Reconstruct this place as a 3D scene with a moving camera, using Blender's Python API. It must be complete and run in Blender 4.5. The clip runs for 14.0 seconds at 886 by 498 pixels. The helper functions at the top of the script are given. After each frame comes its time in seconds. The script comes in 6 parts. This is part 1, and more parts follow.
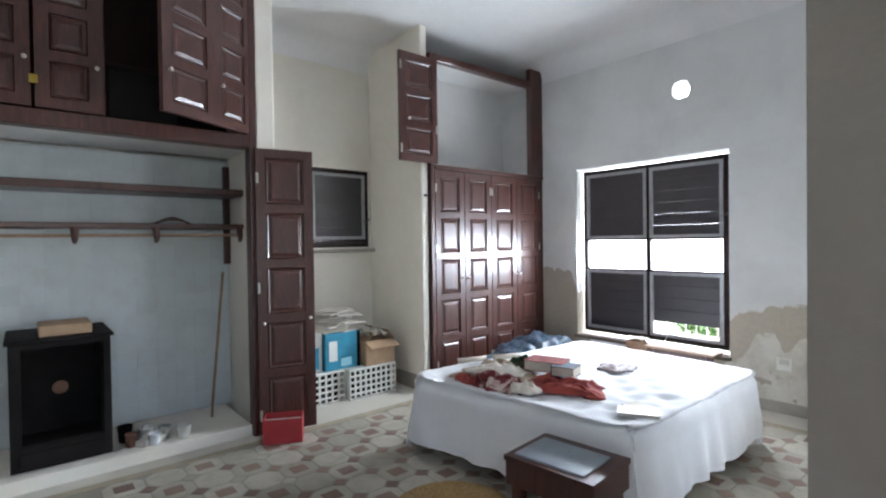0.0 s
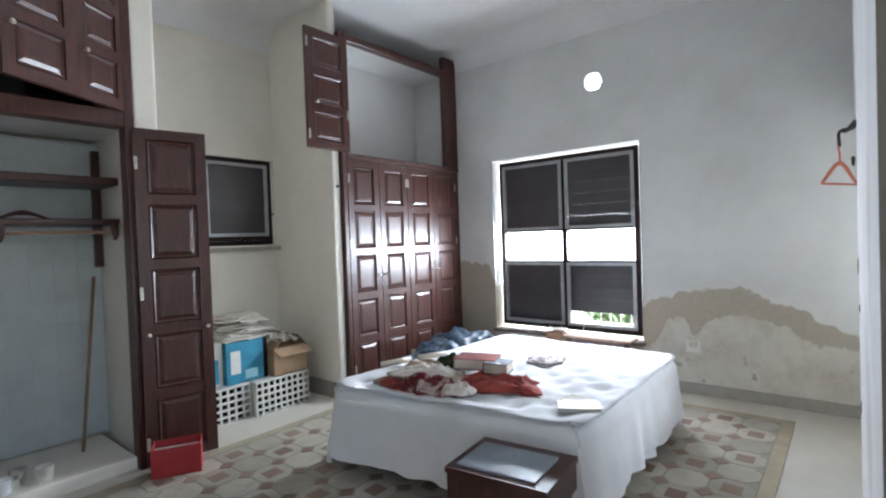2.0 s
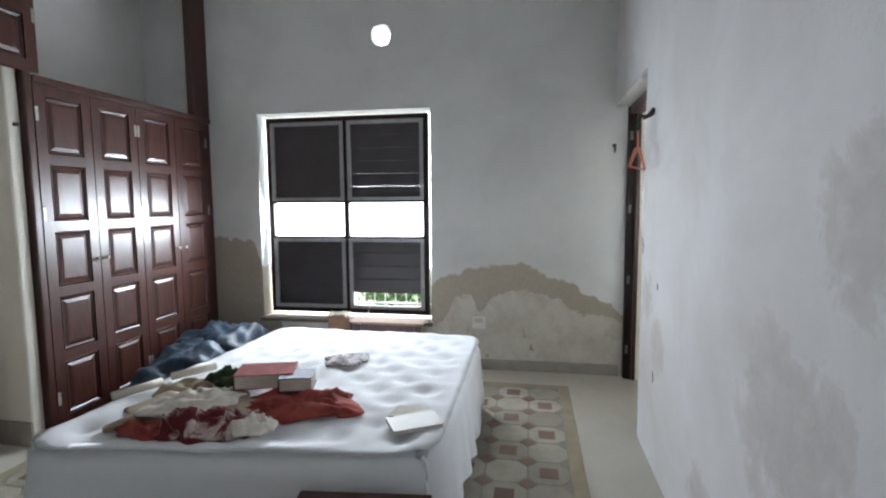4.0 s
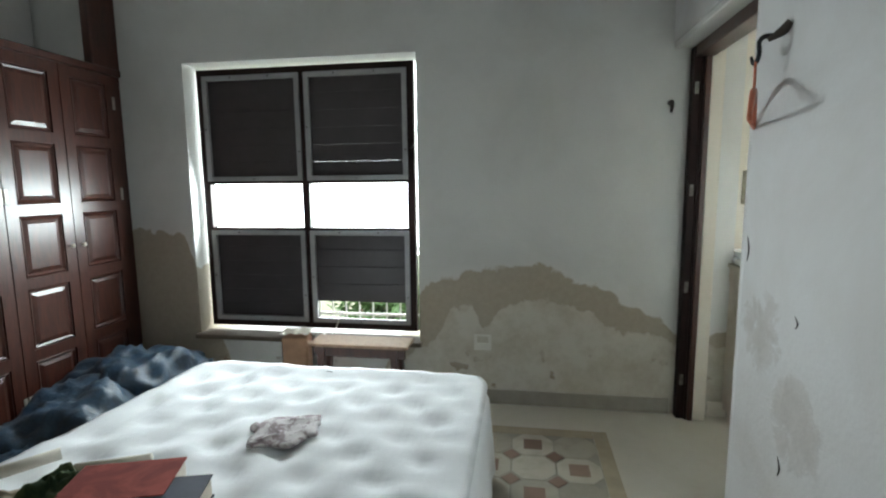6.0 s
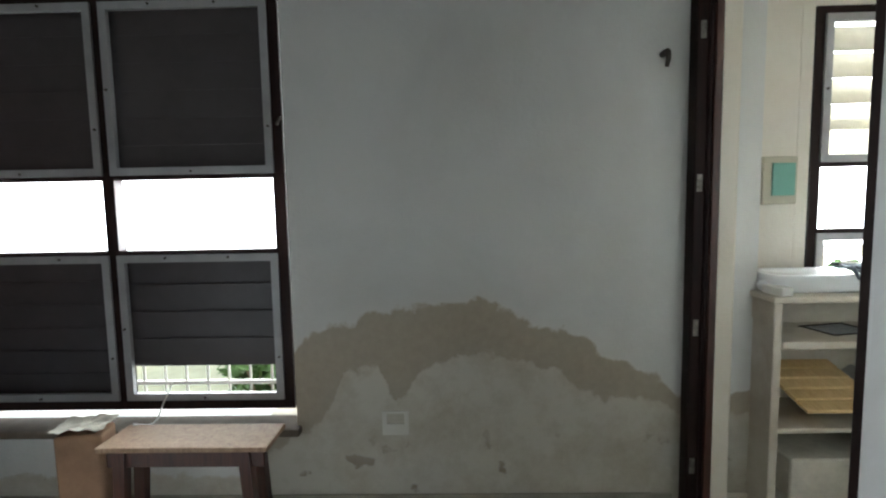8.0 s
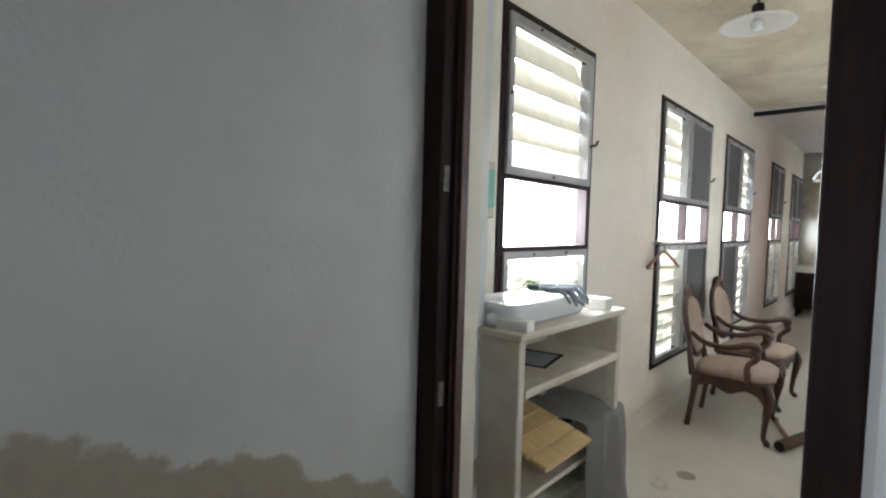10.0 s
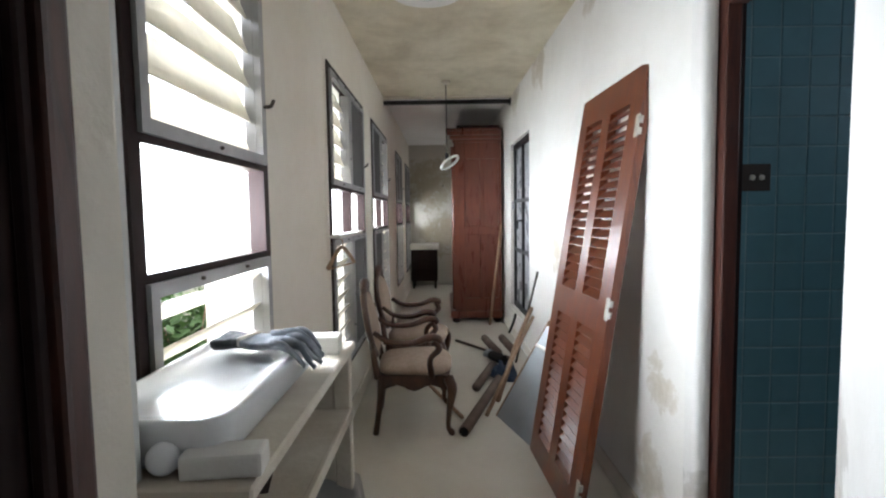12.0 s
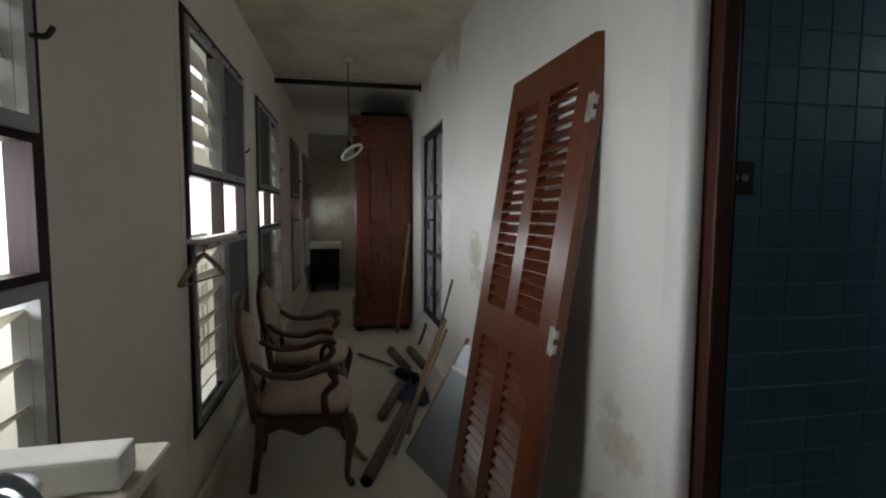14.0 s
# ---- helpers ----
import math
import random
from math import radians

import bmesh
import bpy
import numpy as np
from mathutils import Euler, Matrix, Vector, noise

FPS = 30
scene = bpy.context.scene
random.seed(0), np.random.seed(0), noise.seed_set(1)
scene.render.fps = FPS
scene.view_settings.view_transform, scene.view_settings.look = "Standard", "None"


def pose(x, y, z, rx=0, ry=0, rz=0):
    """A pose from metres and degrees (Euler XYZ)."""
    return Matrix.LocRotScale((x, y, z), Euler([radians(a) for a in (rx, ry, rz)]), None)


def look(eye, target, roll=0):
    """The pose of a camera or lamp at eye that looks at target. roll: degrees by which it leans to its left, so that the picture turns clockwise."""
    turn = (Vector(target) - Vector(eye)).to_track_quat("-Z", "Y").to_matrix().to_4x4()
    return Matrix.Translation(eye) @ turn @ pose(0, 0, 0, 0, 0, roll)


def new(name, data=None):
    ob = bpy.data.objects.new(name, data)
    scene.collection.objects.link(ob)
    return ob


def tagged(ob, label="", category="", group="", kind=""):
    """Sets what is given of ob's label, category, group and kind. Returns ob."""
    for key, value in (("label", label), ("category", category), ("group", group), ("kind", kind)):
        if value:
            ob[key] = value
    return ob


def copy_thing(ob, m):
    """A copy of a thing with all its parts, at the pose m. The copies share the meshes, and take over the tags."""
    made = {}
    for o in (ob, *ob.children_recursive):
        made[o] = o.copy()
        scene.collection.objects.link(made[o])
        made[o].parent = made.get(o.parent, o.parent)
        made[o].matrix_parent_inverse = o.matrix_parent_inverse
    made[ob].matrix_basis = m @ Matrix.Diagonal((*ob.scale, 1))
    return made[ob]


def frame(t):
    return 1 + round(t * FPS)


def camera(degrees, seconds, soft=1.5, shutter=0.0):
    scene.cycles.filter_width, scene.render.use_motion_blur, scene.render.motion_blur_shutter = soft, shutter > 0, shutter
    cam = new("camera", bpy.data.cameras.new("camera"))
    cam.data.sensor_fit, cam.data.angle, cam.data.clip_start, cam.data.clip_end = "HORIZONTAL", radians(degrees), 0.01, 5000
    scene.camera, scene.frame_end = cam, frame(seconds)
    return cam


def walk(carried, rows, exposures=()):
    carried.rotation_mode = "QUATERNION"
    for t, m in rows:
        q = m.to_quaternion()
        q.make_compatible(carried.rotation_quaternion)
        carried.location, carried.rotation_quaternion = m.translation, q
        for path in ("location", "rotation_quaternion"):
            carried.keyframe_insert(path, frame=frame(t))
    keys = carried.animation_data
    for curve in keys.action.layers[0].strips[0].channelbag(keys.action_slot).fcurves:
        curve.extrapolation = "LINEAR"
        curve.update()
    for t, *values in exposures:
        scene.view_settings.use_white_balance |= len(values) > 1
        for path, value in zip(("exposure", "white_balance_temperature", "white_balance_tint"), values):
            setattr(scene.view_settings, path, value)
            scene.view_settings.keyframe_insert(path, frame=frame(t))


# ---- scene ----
cam = camera(83.0, 14.0, soft=2.2)
PATH = [
    (0, (0.185, 0.17, 1.578), (-1.347, 1.456, 1.549), -0.8),
    (0.5, (0.148, 0.188, 1.636), (-1.369, 1.492, 1.625), -1.5),
    (1, (0.106, 0.167, 1.65), (-1.359, 1.528, 1.64), -1.9),
    (1.5, (0.01, 0.196, 1.607), (-1.376, 1.637, 1.583), -2.0),
    (2, (-0.126, 0.289, 1.529), (-1.388, 1.84, 1.487), -2.0),
    (2.5, (-0.329, 0.371, 1.513), (-1.348, 2.09, 1.431), -1.1),
    (3, (-0.545, 0.508, 1.503), (-1.248, 2.377, 1.393), -0.1),
    (3.5, (-0.707, 0.576, 1.566), (-1.133, 2.524, 1.405), -0.2),
    (3.7, (-0.748, 0.635, 1.566), (-1.103, 2.595, 1.395), -0.4),
    (5.8, (-0.983, 1.829, 1.566), (-1.314, 3.784, 1.304), -0.6),
    (6, (-1.003, 1.93, 1.56), (-1.315, 3.888, 1.298), -0.6),
    (6.5, (-1.001, 2.192, 1.553), (-1.271, 4.155, 1.286), -0.6),
    (7, (-0.996, 2.485, 1.516), (-1.219, 4.459, 1.28), -0.8),
    (7.2, (-0.989, 2.61, 1.497), (-1.194, 4.588, 1.283), -0.8),
    (9.3, (-1.076, 3.986, 1.389), (-0.182, 5.771, 1.286), 0.6),
    (9.5, (-1.098, 4.092, 1.39), (0.017, 5.747, 1.274), 1.5),
    (10, (-1.018, 4.321, 1.371), (0.465, 5.659, 1.271), 1.6),
    (10.5, (-0.816, 4.599, 1.396), (0.921, 5.583, 1.279), 0.7),
    (11, (-0.68, 4.718, 1.391), (1.208, 5.368, 1.273), 0.2),
    (11.5, (-0.539, 4.844, 1.402), (1.437, 5.13, 1.275), -0.3),
    (12, (-0.367, 4.9, 1.405), (1.628, 4.904, 1.266), -0.8),
    (12.5, (-0.224, 4.918, 1.401), (1.763, 4.73, 1.261), -0.4),
    (13, (-0.059, 4.899, 1.416), (1.914, 4.603, 1.267), -0.0),
    (13.5, (0.089, 4.876, 1.414), (2.052, 4.525, 1.263), 0.1),
    (14, (0.209, 4.87, 1.427), (2.168, 4.499, 1.269), 0.3),
]
EXPOSURES = [(0.0, 2.25, 5900, 11), (1.0, 2.4, 5900, 11), (2.0, 2.12, 5900, 11), (3.0, 1.78, 5950, 8), (3.5, 1.7, 6000, 11), (6.0, 1.03, 6300, 1), (7.0, 0.93, 6300, 1), (9.5, 0.68, 6150, 9), (10.5, 1.0, 6000, 8), (11.0, 0.68, 5950, 8), (11.5, 0.45, 6050, 10), (12.0, 0.2, 6200, 12), (12.5, -0.3, 6350, 13), (13.0, -1.4, 6300, 10), (13.5, -2.1, 6450, 10), (14.0, -1.65, 6500, 10)]
walk(cam, [(t, look(eye, target, roll)) for t, eye, target, roll in PATH], EXPOSURES)

# ---- world and daylight ----
world = bpy.data.worlds.new("daylight")
scene.world = world
world.use_nodes = True
wn = world.node_tree.nodes
sky = wn.new("ShaderNodeTexSky")
sky.sky_type, sky.sun_disc = "NISHITA", False
sky.sun_elevation, sky.sun_rotation = radians(48), radians(190)
world.node_tree.links.new(sky.outputs[0], wn["Background"].inputs[0])
wn["Background"].inputs[1].default_value = 0.15

sun_data = bpy.data.lights.new("sun", "SUN")
sun_data.energy, sun_data.angle, sun_data.color = 4.0, radians(0.6), (1.0, 0.95, 0.87)
sun = new("sun", sun_data)
# the sun stands south of the house, so that the window side lies in open shade
sun.matrix_world = look((0, 0, 20), (3, 18, 0))


def window_light(name, x0, x1, z0, z1, y, power, toward=(0, -1, 0)):
    """An area lamp for sky light in a window opening; also makes the added fill lamps."""
    d = bpy.data.lights.new(name, "AREA")
    d.shape, d.size, d.size_y, d.energy, d.color = "RECTANGLE", x1 - x0, z1 - z0, power, (0.9, 0.96, 1.0)
    ob = new(name, d)
    c = Vector(((x0 + x1) / 2, y, (z0 + z1) / 2))
    ob.matrix_world = look(c, c + Vector(toward))
    return ob


window_light("sky_light_bedroom", -3.35, -1.81, 1.24, 1.56, 5.52, 34)
for x0, x1, w in ((0.73, 1.49, 42), (2.61, 3.81, 38), (4.38, 5.55, 34), (6.75, 7.65, 22), (8.47, 9.45, 12)):
    window_light("sky_light_gallery", x0, x1, 1.28, 1.57, 5.83, w)
# added fill lamp that brightens the blue tiles from out of view
bath = window_light("sky_light_bathroom", 0.65, 1.15, 1.85, 2.25, 2.31, 2.0, (0, 1, 0))
# added fill from behind the first steps, in an unseen hall opening
hall = window_light("fill_light_hall", -0.6, 1.2, 0.9, 2.3, 0, 2.2)
hall.matrix_world = look((2.41, 0.3, 1.6), (0, 0.3, 1.6))

# ---- materials ----
def material(name, rough=0.6, metal=0.0):
    m = bpy.data.materials.new(name)
    m.use_nodes = True
    b = m.node_tree.nodes["Principled BSDF"]
    b.inputs["Roughness"].default_value, b.inputs["Metallic"].default_value = rough, metal
    return m, m.node_tree.nodes, m.node_tree.links, b


def coords(n, l, scale=(1, 1, 1), kind="Object"):
    tc, mp = n.new("ShaderNodeTexCoord"), n.new("ShaderNodeMapping")
    l.new(tc.outputs[kind], mp.inputs[0])
    mp.inputs["Scale"].default_value = scale
    return mp.outputs[0]


def world_coords(n, l, scale=(1, 1, 1)):
    g, mp = n.new("ShaderNodeNewGeometry"), n.new("ShaderNodeMapping")
    l.new(g.outputs["Position"], mp.inputs[0])
    mp.inputs["Scale"].default_value = scale
    return mp.outputs[0]


def noise_tex(n, l, at, scale, detail=5.0, rough=0.6, warp=0.0):
    t = n.new("ShaderNodeTexNoise")
    t.inputs["Scale"].default_value, t.inputs["Detail"].default_value = scale, detail
    t.inputs["Roughness"].default_value, t.inputs["Distortion"].default_value = rough, warp
    l.new(at, t.inputs["Vector"])
    return t.outputs["Fac"]


def ramp(n, l, fac, stops):
    r = n.new("ShaderNodeValToRGB")
    e = r.color_ramp.elements
    while len(e) < len(stops):
        e.new(0.5)
    for s, (p, c) in zip(e, stops):
        s.position, s.color = p, (*c, 1) if len(c) == 3 else c
    l.new(fac, r.inputs[0])
    return r.outputs[0]


def grey(v):
    return (v, v, v)


def mix(n, l, fac, a, b, blend="MIX"):
    m = n.new("ShaderNodeMix")
    m.data_type, m.blend_type = "RGBA", blend
    for socket, value in ((m.inputs[0], fac), (m.inputs[6], a), (m.inputs[7], b)):
        if isinstance(value, (int, float)):
            socket.default_value = value
        elif isinstance(value, tuple):
            socket.default_value = (*value, 1)
        else:
            l.new(value, socket)
    return m.outputs[2]


def math_node(n, l, op, a, b=0.0):
    m = n.new("ShaderNodeMath")
    m.operation = op
    for socket, value in zip(m.inputs, (a, b)):
        if isinstance(value, (int, float)):
            socket.default_value = value
        else:
            l.new(value, socket)
    return m.outputs[0]


def bump(n, l, b, height, strength=0.3, distance=0.01):
    k = n.new("ShaderNodeBump")
    k.inputs["Strength"].default_value, k.inputs["Distance"].default_value = strength, distance
    l.new(height, k.inputs["Height"])
    l.new(k.outputs[0], b.inputs["Normal"])


def plaster(name, base, dirt, amount=0.5, rough=0.8, patch=0.9):
    """Old limewash: base colour, cloudy dirt, fine grain and a trowelled relief."""
    m, n, l, b = material(name, rough)
    at = world_coords(n, l)
    big = noise_tex(n, l, at, patch, 6, 0.65, 0.3)
    fine = noise_tex(n, l, at, 14, 4, 0.6)
    c = mix(n, l, ramp(n, l, big, ((0.42, grey(0)), (0.72, grey(amount)))), base, dirt)
    c = mix(n, l, ramp(n, l, fine, ((0.45, grey(0)), (0.8, grey(0.12)))), c, dirt)
    l.new(c, b.inputs["Base Color"])
    h = mix(n, l, 0.35, big, noise_tex(n, l, at, 60, 3))
    bump(n, l, b, h, 0.25, 0.02)
    return m


def wood(name, dark, light, rough=0.35, grain=(1, 1, 12), coat=0.0, wear=0.0):
    """Varnished timber; grain runs along the axis with the smallest scale."""
    m, n, l, b = material(name, rough)
    at = coords(n, l, grain)
    g = noise_tex(n, l, at, 5, 8, 0.6, 1.2)
    cloud = noise_tex(n, l, world_coords(n, l), 2.2, 3)
    c = mix(n, l, ramp(n, l, g, ((0.3, grey(0)), (0.7, grey(1)))), dark, light)
    c = mix(n, l, math_node(n, l, "MULTIPLY", cloud, 0.45), c, dark)
    if wear:
        w = ramp(n, l, noise_tex(n, l, world_coords(n, l), 9, 8, 0.7), ((0.66, grey(0)), (0.74, grey(wear))))
        c = mix(n, l, w, c, (0.45, 0.36, 0.28))
    l.new(c, b.inputs["Base Color"])
    b.inputs["Coat Weight"].default_value = coat
    b.inputs["Coat Roughness"].default_value = 0.22
    l.new(ramp(n, l, g, ((0.2, grey(rough - 0.06)), (0.8, grey(rough + 0.1)))), b.inputs["Roughness"])
    bump(n, l, b, g, 0.12, 0.004)
    return m


def plain(name, base, rough=0.5, metal=0.0, vary=0.12, scale=6.0, relief=0.1):
    m, n, l, b = material(name, rough, metal)
    t = noise_tex(n, l, world_coords(n, l), scale, 6, 0.65)
    low = tuple(x * (1 - vary * 2) for x in base)
    l.new(mix(n, l, ramp(n, l, t, ((0.3, grey(0)), (0.7, grey(1)))), low, base), b.inputs["Base Color"])
    l.new(ramp(n, l, t, ((0.3, grey(min(1, rough + 0.1))), (0.75, grey(max(0, rough - 0.05))))), b.inputs["Roughness"])
    if relief:
        bump(n, l, b, noise_tex(n, l, world_coords(n, l), scale * 6, 4), relief, 0.004)
    return m


M_WALL = plaster("white_limewash", (0.74, 0.73, 0.71), (0.55, 0.52, 0.47), 0.4)
M_CREAM = plaster("cream_limewash", (0.78, 0.74, 0.66), (0.6, 0.53, 0.42), 0.45)
M_CEIL = plaster("ceiling_white", (0.8, 0.79, 0.78), (0.6, 0.57, 0.54), 0.35)
M_CEIL_G = plaster("gallery_ceiling_stained", (0.72, 0.66, 0.52), (0.42, 0.36, 0.24), 0.8, patch=1.6)
M_FLOOR = plaster("cream_floor", (0.6, 0.57, 0.5), (0.46, 0.42, 0.34), 0.6, rough=0.45)
M_DARKWOOD = wood("dark_red_varnished_wood", (0.03, 0.009, 0.006), (0.095, 0.029, 0.018), 0.36, (9, 9, 1), coat=0.25)
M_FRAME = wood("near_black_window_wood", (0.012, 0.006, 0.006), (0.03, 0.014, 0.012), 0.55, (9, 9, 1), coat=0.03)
M_ORANGE = wood("orange_cedar", (0.07, 0.015, 0.005), (0.2, 0.05, 0.015), 0.34, (6, 6, 0.7), coat=0.35)
M_WHITEPAINT = plain("chipped_white_paint", (0.72, 0.7, 0.64), 0.5, vary=0.08)
M_ALU = plain("grey_aluminium", (0.5, 0.5, 0.52), 0.4, 0.6)
M_SLAT_DARK = plain("dark_glass_slat", (0.06, 0.052, 0.055), 0.35)
M_SHEET = plain("white_cotton_sheet", (0.82, 0.83, 0.85), 0.9, vary=0.03)
M_TILE_BLUE = plain("blue_wall_tile", (0.09, 0.2, 0.25), 0.25, vary=0.1)
M_GROUND = plain("garden_soil", (0.12, 0.12, 0.07), 0.9)
M_GREEN = plain("leaf_green", (0.07, 0.14, 0.03), 0.6)


def north_wall_material():
    """White limewash with the brown rising-damp band, the pale blistered field under it and dark spots near the floor."""
    m, n, l, b = material("limewash_with_damp", 0.82)
    at = world_coords(n, l)
    sep = n.new("ShaderNodeSeparateXYZ")
    l.new(at, sep.inputs[0])
    x, z = sep.outputs[0], sep.outputs[2]
    u = math_node(n, l, "DIVIDE", math_node(n, l, "ADD", x, 4.0), 4.0)
    top = ramp(n, l, u, ((0.02, grey(0.62)), (0.12, grey(0.6)), (0.2, grey(0.1)), (0.5, grey(0.1)), (0.581, grey(0.424)), (0.647, grey(0.463)), (0.683, grey(0.489)), (0.785, grey(0.499)), (0.833, grey(0.452)), (0.885, grey(0.427)), (0.92, grey(0.375)), (0.971, grey(0.332)), (1, grey(0.28))))
    low = ramp(n, l, u, ((0.02, grey(0.1)), (0.5, grey(0.1)), (0.598, grey(0.224)), (0.627, grey(0.341)), (0.664, grey(0.343)), (0.683, grey(0.268)), (0.728, grey(0.365)), (0.8, grey(0.378)), (0.861, grey(0.345)), (0.879, grey(0.3)), (0.913, grey(0.275)), (0.964, grey(0.278)), (1, grey(0.24))))
    ragged = math_node(n, l, "MULTIPLY", math_node(n, l, "SUBTRACT", noise_tex(n, l, at, 11, 5, 0.55), 0.5), 0.16)
    h = math_node(n, l, "DIVIDE", math_node(n, l, "ADD", z, ragged), 2.0)
    under = ramp(n, l, math_node(n, l, "ADD", math_node(n, l, "SUBTRACT", top, h), 0.5), ((0.498, grey(0)), (0.506, grey(1))))
    over = ramp(n, l, math_node(n, l, "ADD", math_node(n, l, "SUBTRACT", h, low), 0.5), ((0.495, grey(0)), (0.505, grey(1))))
    band = math_node(n, l, "MULTIPLY", under, over)
    cloud = noise_tex(n, l, at, 1.1, 6, 0.6, 0.3)
    fine = noise_tex(n, l, at, 26, 5, 0.6)
    white = mix(n, l, ramp(n, l, cloud, ((0.4, grey(0)), (0.72, grey(0.6)))), (0.72, 0.72, 0.7), (0.5, 0.49, 0.46))
    brown = mix(n, l, fine, (0.36, 0.31, 0.24), (0.48, 0.425, 0.34))
    pale = mix(n, l, ramp(n, l, noise_tex(n, l, at, 5, 7, 0.7), ((0.42, grey(0)), (0.75, grey(0.8)))), (0.6, 0.57, 0.5), (0.4, 0.35, 0.26))
    c = mix(n, l, under, white, pale)
    c = mix(n, l, band, c, brown)
    # brown specks in the lowest half metre
    spots = ramp(n, l, noise_tex(n, l, at, 8.5, 3, 0.5), ((0.64, grey(0)), (0.7, grey(0.75))))
    foot = ramp(n, l, z, ((0.2, grey(1)), (0.5, grey(0))))
    c = mix(n, l, math_node(n, l, "MULTIPLY", spots, foot), c, (0.22, 0.15, 0.09))
    l.new(c, b.inputs["Base Color"])
    hh = mix(n, l, 0.4, mix(n, l, 0.5, cloud, under), noise_tex(n, l, at, 50, 3))
    bump(n, l, b, hh, 0.35, 0.012)
    return m


def peeling_wall_material(name, base, under, blobs, dirt=(0.5, 0.46, 0.42)):
    """Limewash with peeled patches; each blob is (x, y, z, radius) in metres."""
    m, n, l, b = material(name, 0.82)
    at = world_coords(n, l)
    cloud = noise_tex(n, l, at, 1.3, 6, 0.65, 0.4)
    ragged = noise_tex(n, l, at, 6, 7, 0.68, 0.5)
    total = None
    for bx, by, bz, r in blobs:
        d = n.new("ShaderNodeVectorMath")
        d.operation = "DISTANCE"
        l.new(at, d.inputs[0])
        d.inputs[1].default_value = (bx, by, bz)
        k = math_node(n, l, "SUBTRACT", 1.0, math_node(n, l, "DIVIDE", d.outputs["Value"], r))
        k = math_node(n, l, "MAXIMUM", k, 0.0)
        total = k if total is None else math_node(n, l, "MAXIMUM", total, k)
    mask = math_node(n, l, "ADD", math_node(n, l, "MULTIPLY", total, 0.75), math_node(n, l, "MULTIPLY", math_node(n, l, "SUBTRACT", ragged, 0.5), math_node(n, l, "ADD", 0.35, math_node(n, l, "MULTIPLY", total, 2.2))))
    mask = ramp(n, l, mask, ((0.26, grey(0)), (0.34, grey(0.5)), (0.55, grey(0.85))))
    c = mix(n, l, ramp(n, l, cloud, ((0.4, grey(0)), (0.75, grey(0.55)))), base, dirt)
    patch = mix(n, l, noise_tex(n, l, at, 15, 5), under, tuple(v * 0.7 for v in under))
    c = mix(n, l, mask, c, patch)
    l.new(c, b.inputs["Base Color"])
    bump(n, l, b, mix(n, l, 0.5, mask, noise_tex(n, l, at, 45, 4)), 0.35, 0.01)
    return m


def tile_material(name, a, c, grout, rough=0.25, pick="Object"):
    """Glazed or cement pieces, varied piece by piece."""
    m, n, l, b = material(name, rough)
    if pick == "Object":
        r = n.new("ShaderNodeObjectInfo").outputs["Random"]
    else:
        r = n.new("ShaderNodeNewGeometry").outputs["Random Per Island"]
    dirt = noise_tex(n, l, world_coords(n, l), 7, 6, 0.7)
    col = mix(n, l, r, a, c)
    col = mix(n, l, ramp(n, l, dirt, ((0.45, grey(0)), (0.8, grey(0.5)))), col, grout)
    l.new(col, b.inputs["Base Color"])
    l.new(ramp(n, l, dirt, ((0.4, grey(rough)), (0.75, grey(min(1, rough + 0.3))))), b.inputs["Roughness"])
    return m


def cloth_material(name, a, c, scale=9.0, rough=0.95, stops=(0.42, 0.58)):
    m, n, l, b = material(name, rough)
    t = noise_tex(n, l, coords(n, l), scale, 5, 0.6, 0.8)
    l.new(mix(n, l, ramp(n, l, t, ((stops[0], grey(0)), (stops[1], grey(1)))), a, c), b.inputs["Base Color"])
    bump(n, l, b, noise_tex(n, l, coords(n, l), 160, 3), 0.25, 0.002)
    return m


M_NORTH = north_wall_material()
M_EAST = peeling_wall_material("peeling_bedroom_wall", (0.72, 0.71, 0.71), (0.64, 0.6, 0.57), ((-0.09, 1.95, 1.52, 0.34), (-0.09, 2.25, 0.9, 0.5), (-0.09, 3.98, 0.98, 0.26), (-0.09, 3.72, 0.72, 0.26), (-0.09, 1.15, 0.9, 0.5), (-0.09, 2.9, 0.25, 0.3)))
M_GALLERY_S = peeling_wall_material("patchy_gallery_wall", (0.78, 0.76, 0.72), (0.6, 0.53, 0.42), ((3.35, 4.12, 1.1, 0.3), (1.65, 4.12, 0.7, 0.25), (1.75, 4.12, 0.25, 0.3), (4.0, 4.12, 2.72, 0.45), (5.2, 4.12, 2.75, 0.4), (2.6, 4.12, 2.74, 0.3)), (0.6, 0.57, 0.52))
M_STUB = peeling_wall_material("chipped_plaster_end", (0.76, 0.75, 0.72), (0.5, 0.47, 0.42), ((0.66, 4.2, 0.8, 0.4), (1.37, 4.1, 0.3, 0.3)))
M_END = peeling_wall_material("patchy_end_wall", (0.5, 0.48, 0.42), (0.42, 0.36, 0.26), ((9.6, 5.2, 2.0, 0.8), (9.6, 4.9, 1.0, 0.7)))
M_BLACK = plain("black_painted_steel", (0.02, 0.02, 0.022), 0.45, 0.3)
M_IRON = plain("rusty_iron", (0.09, 0.075, 0.065), 0.6, 0.6)
M_BRASS = plain("dull_metal_hinge", (0.55, 0.52, 0.46), 0.45, 0.3, vary=0.25, scale=30)
M_KNOB = plain("cream_knob", (0.65, 0.58, 0.48), 0.3)
M_SLAT = plain("cream_jalousie_slat", (0.66, 0.62, 0.52), 0.55, vary=0.12, scale=9)


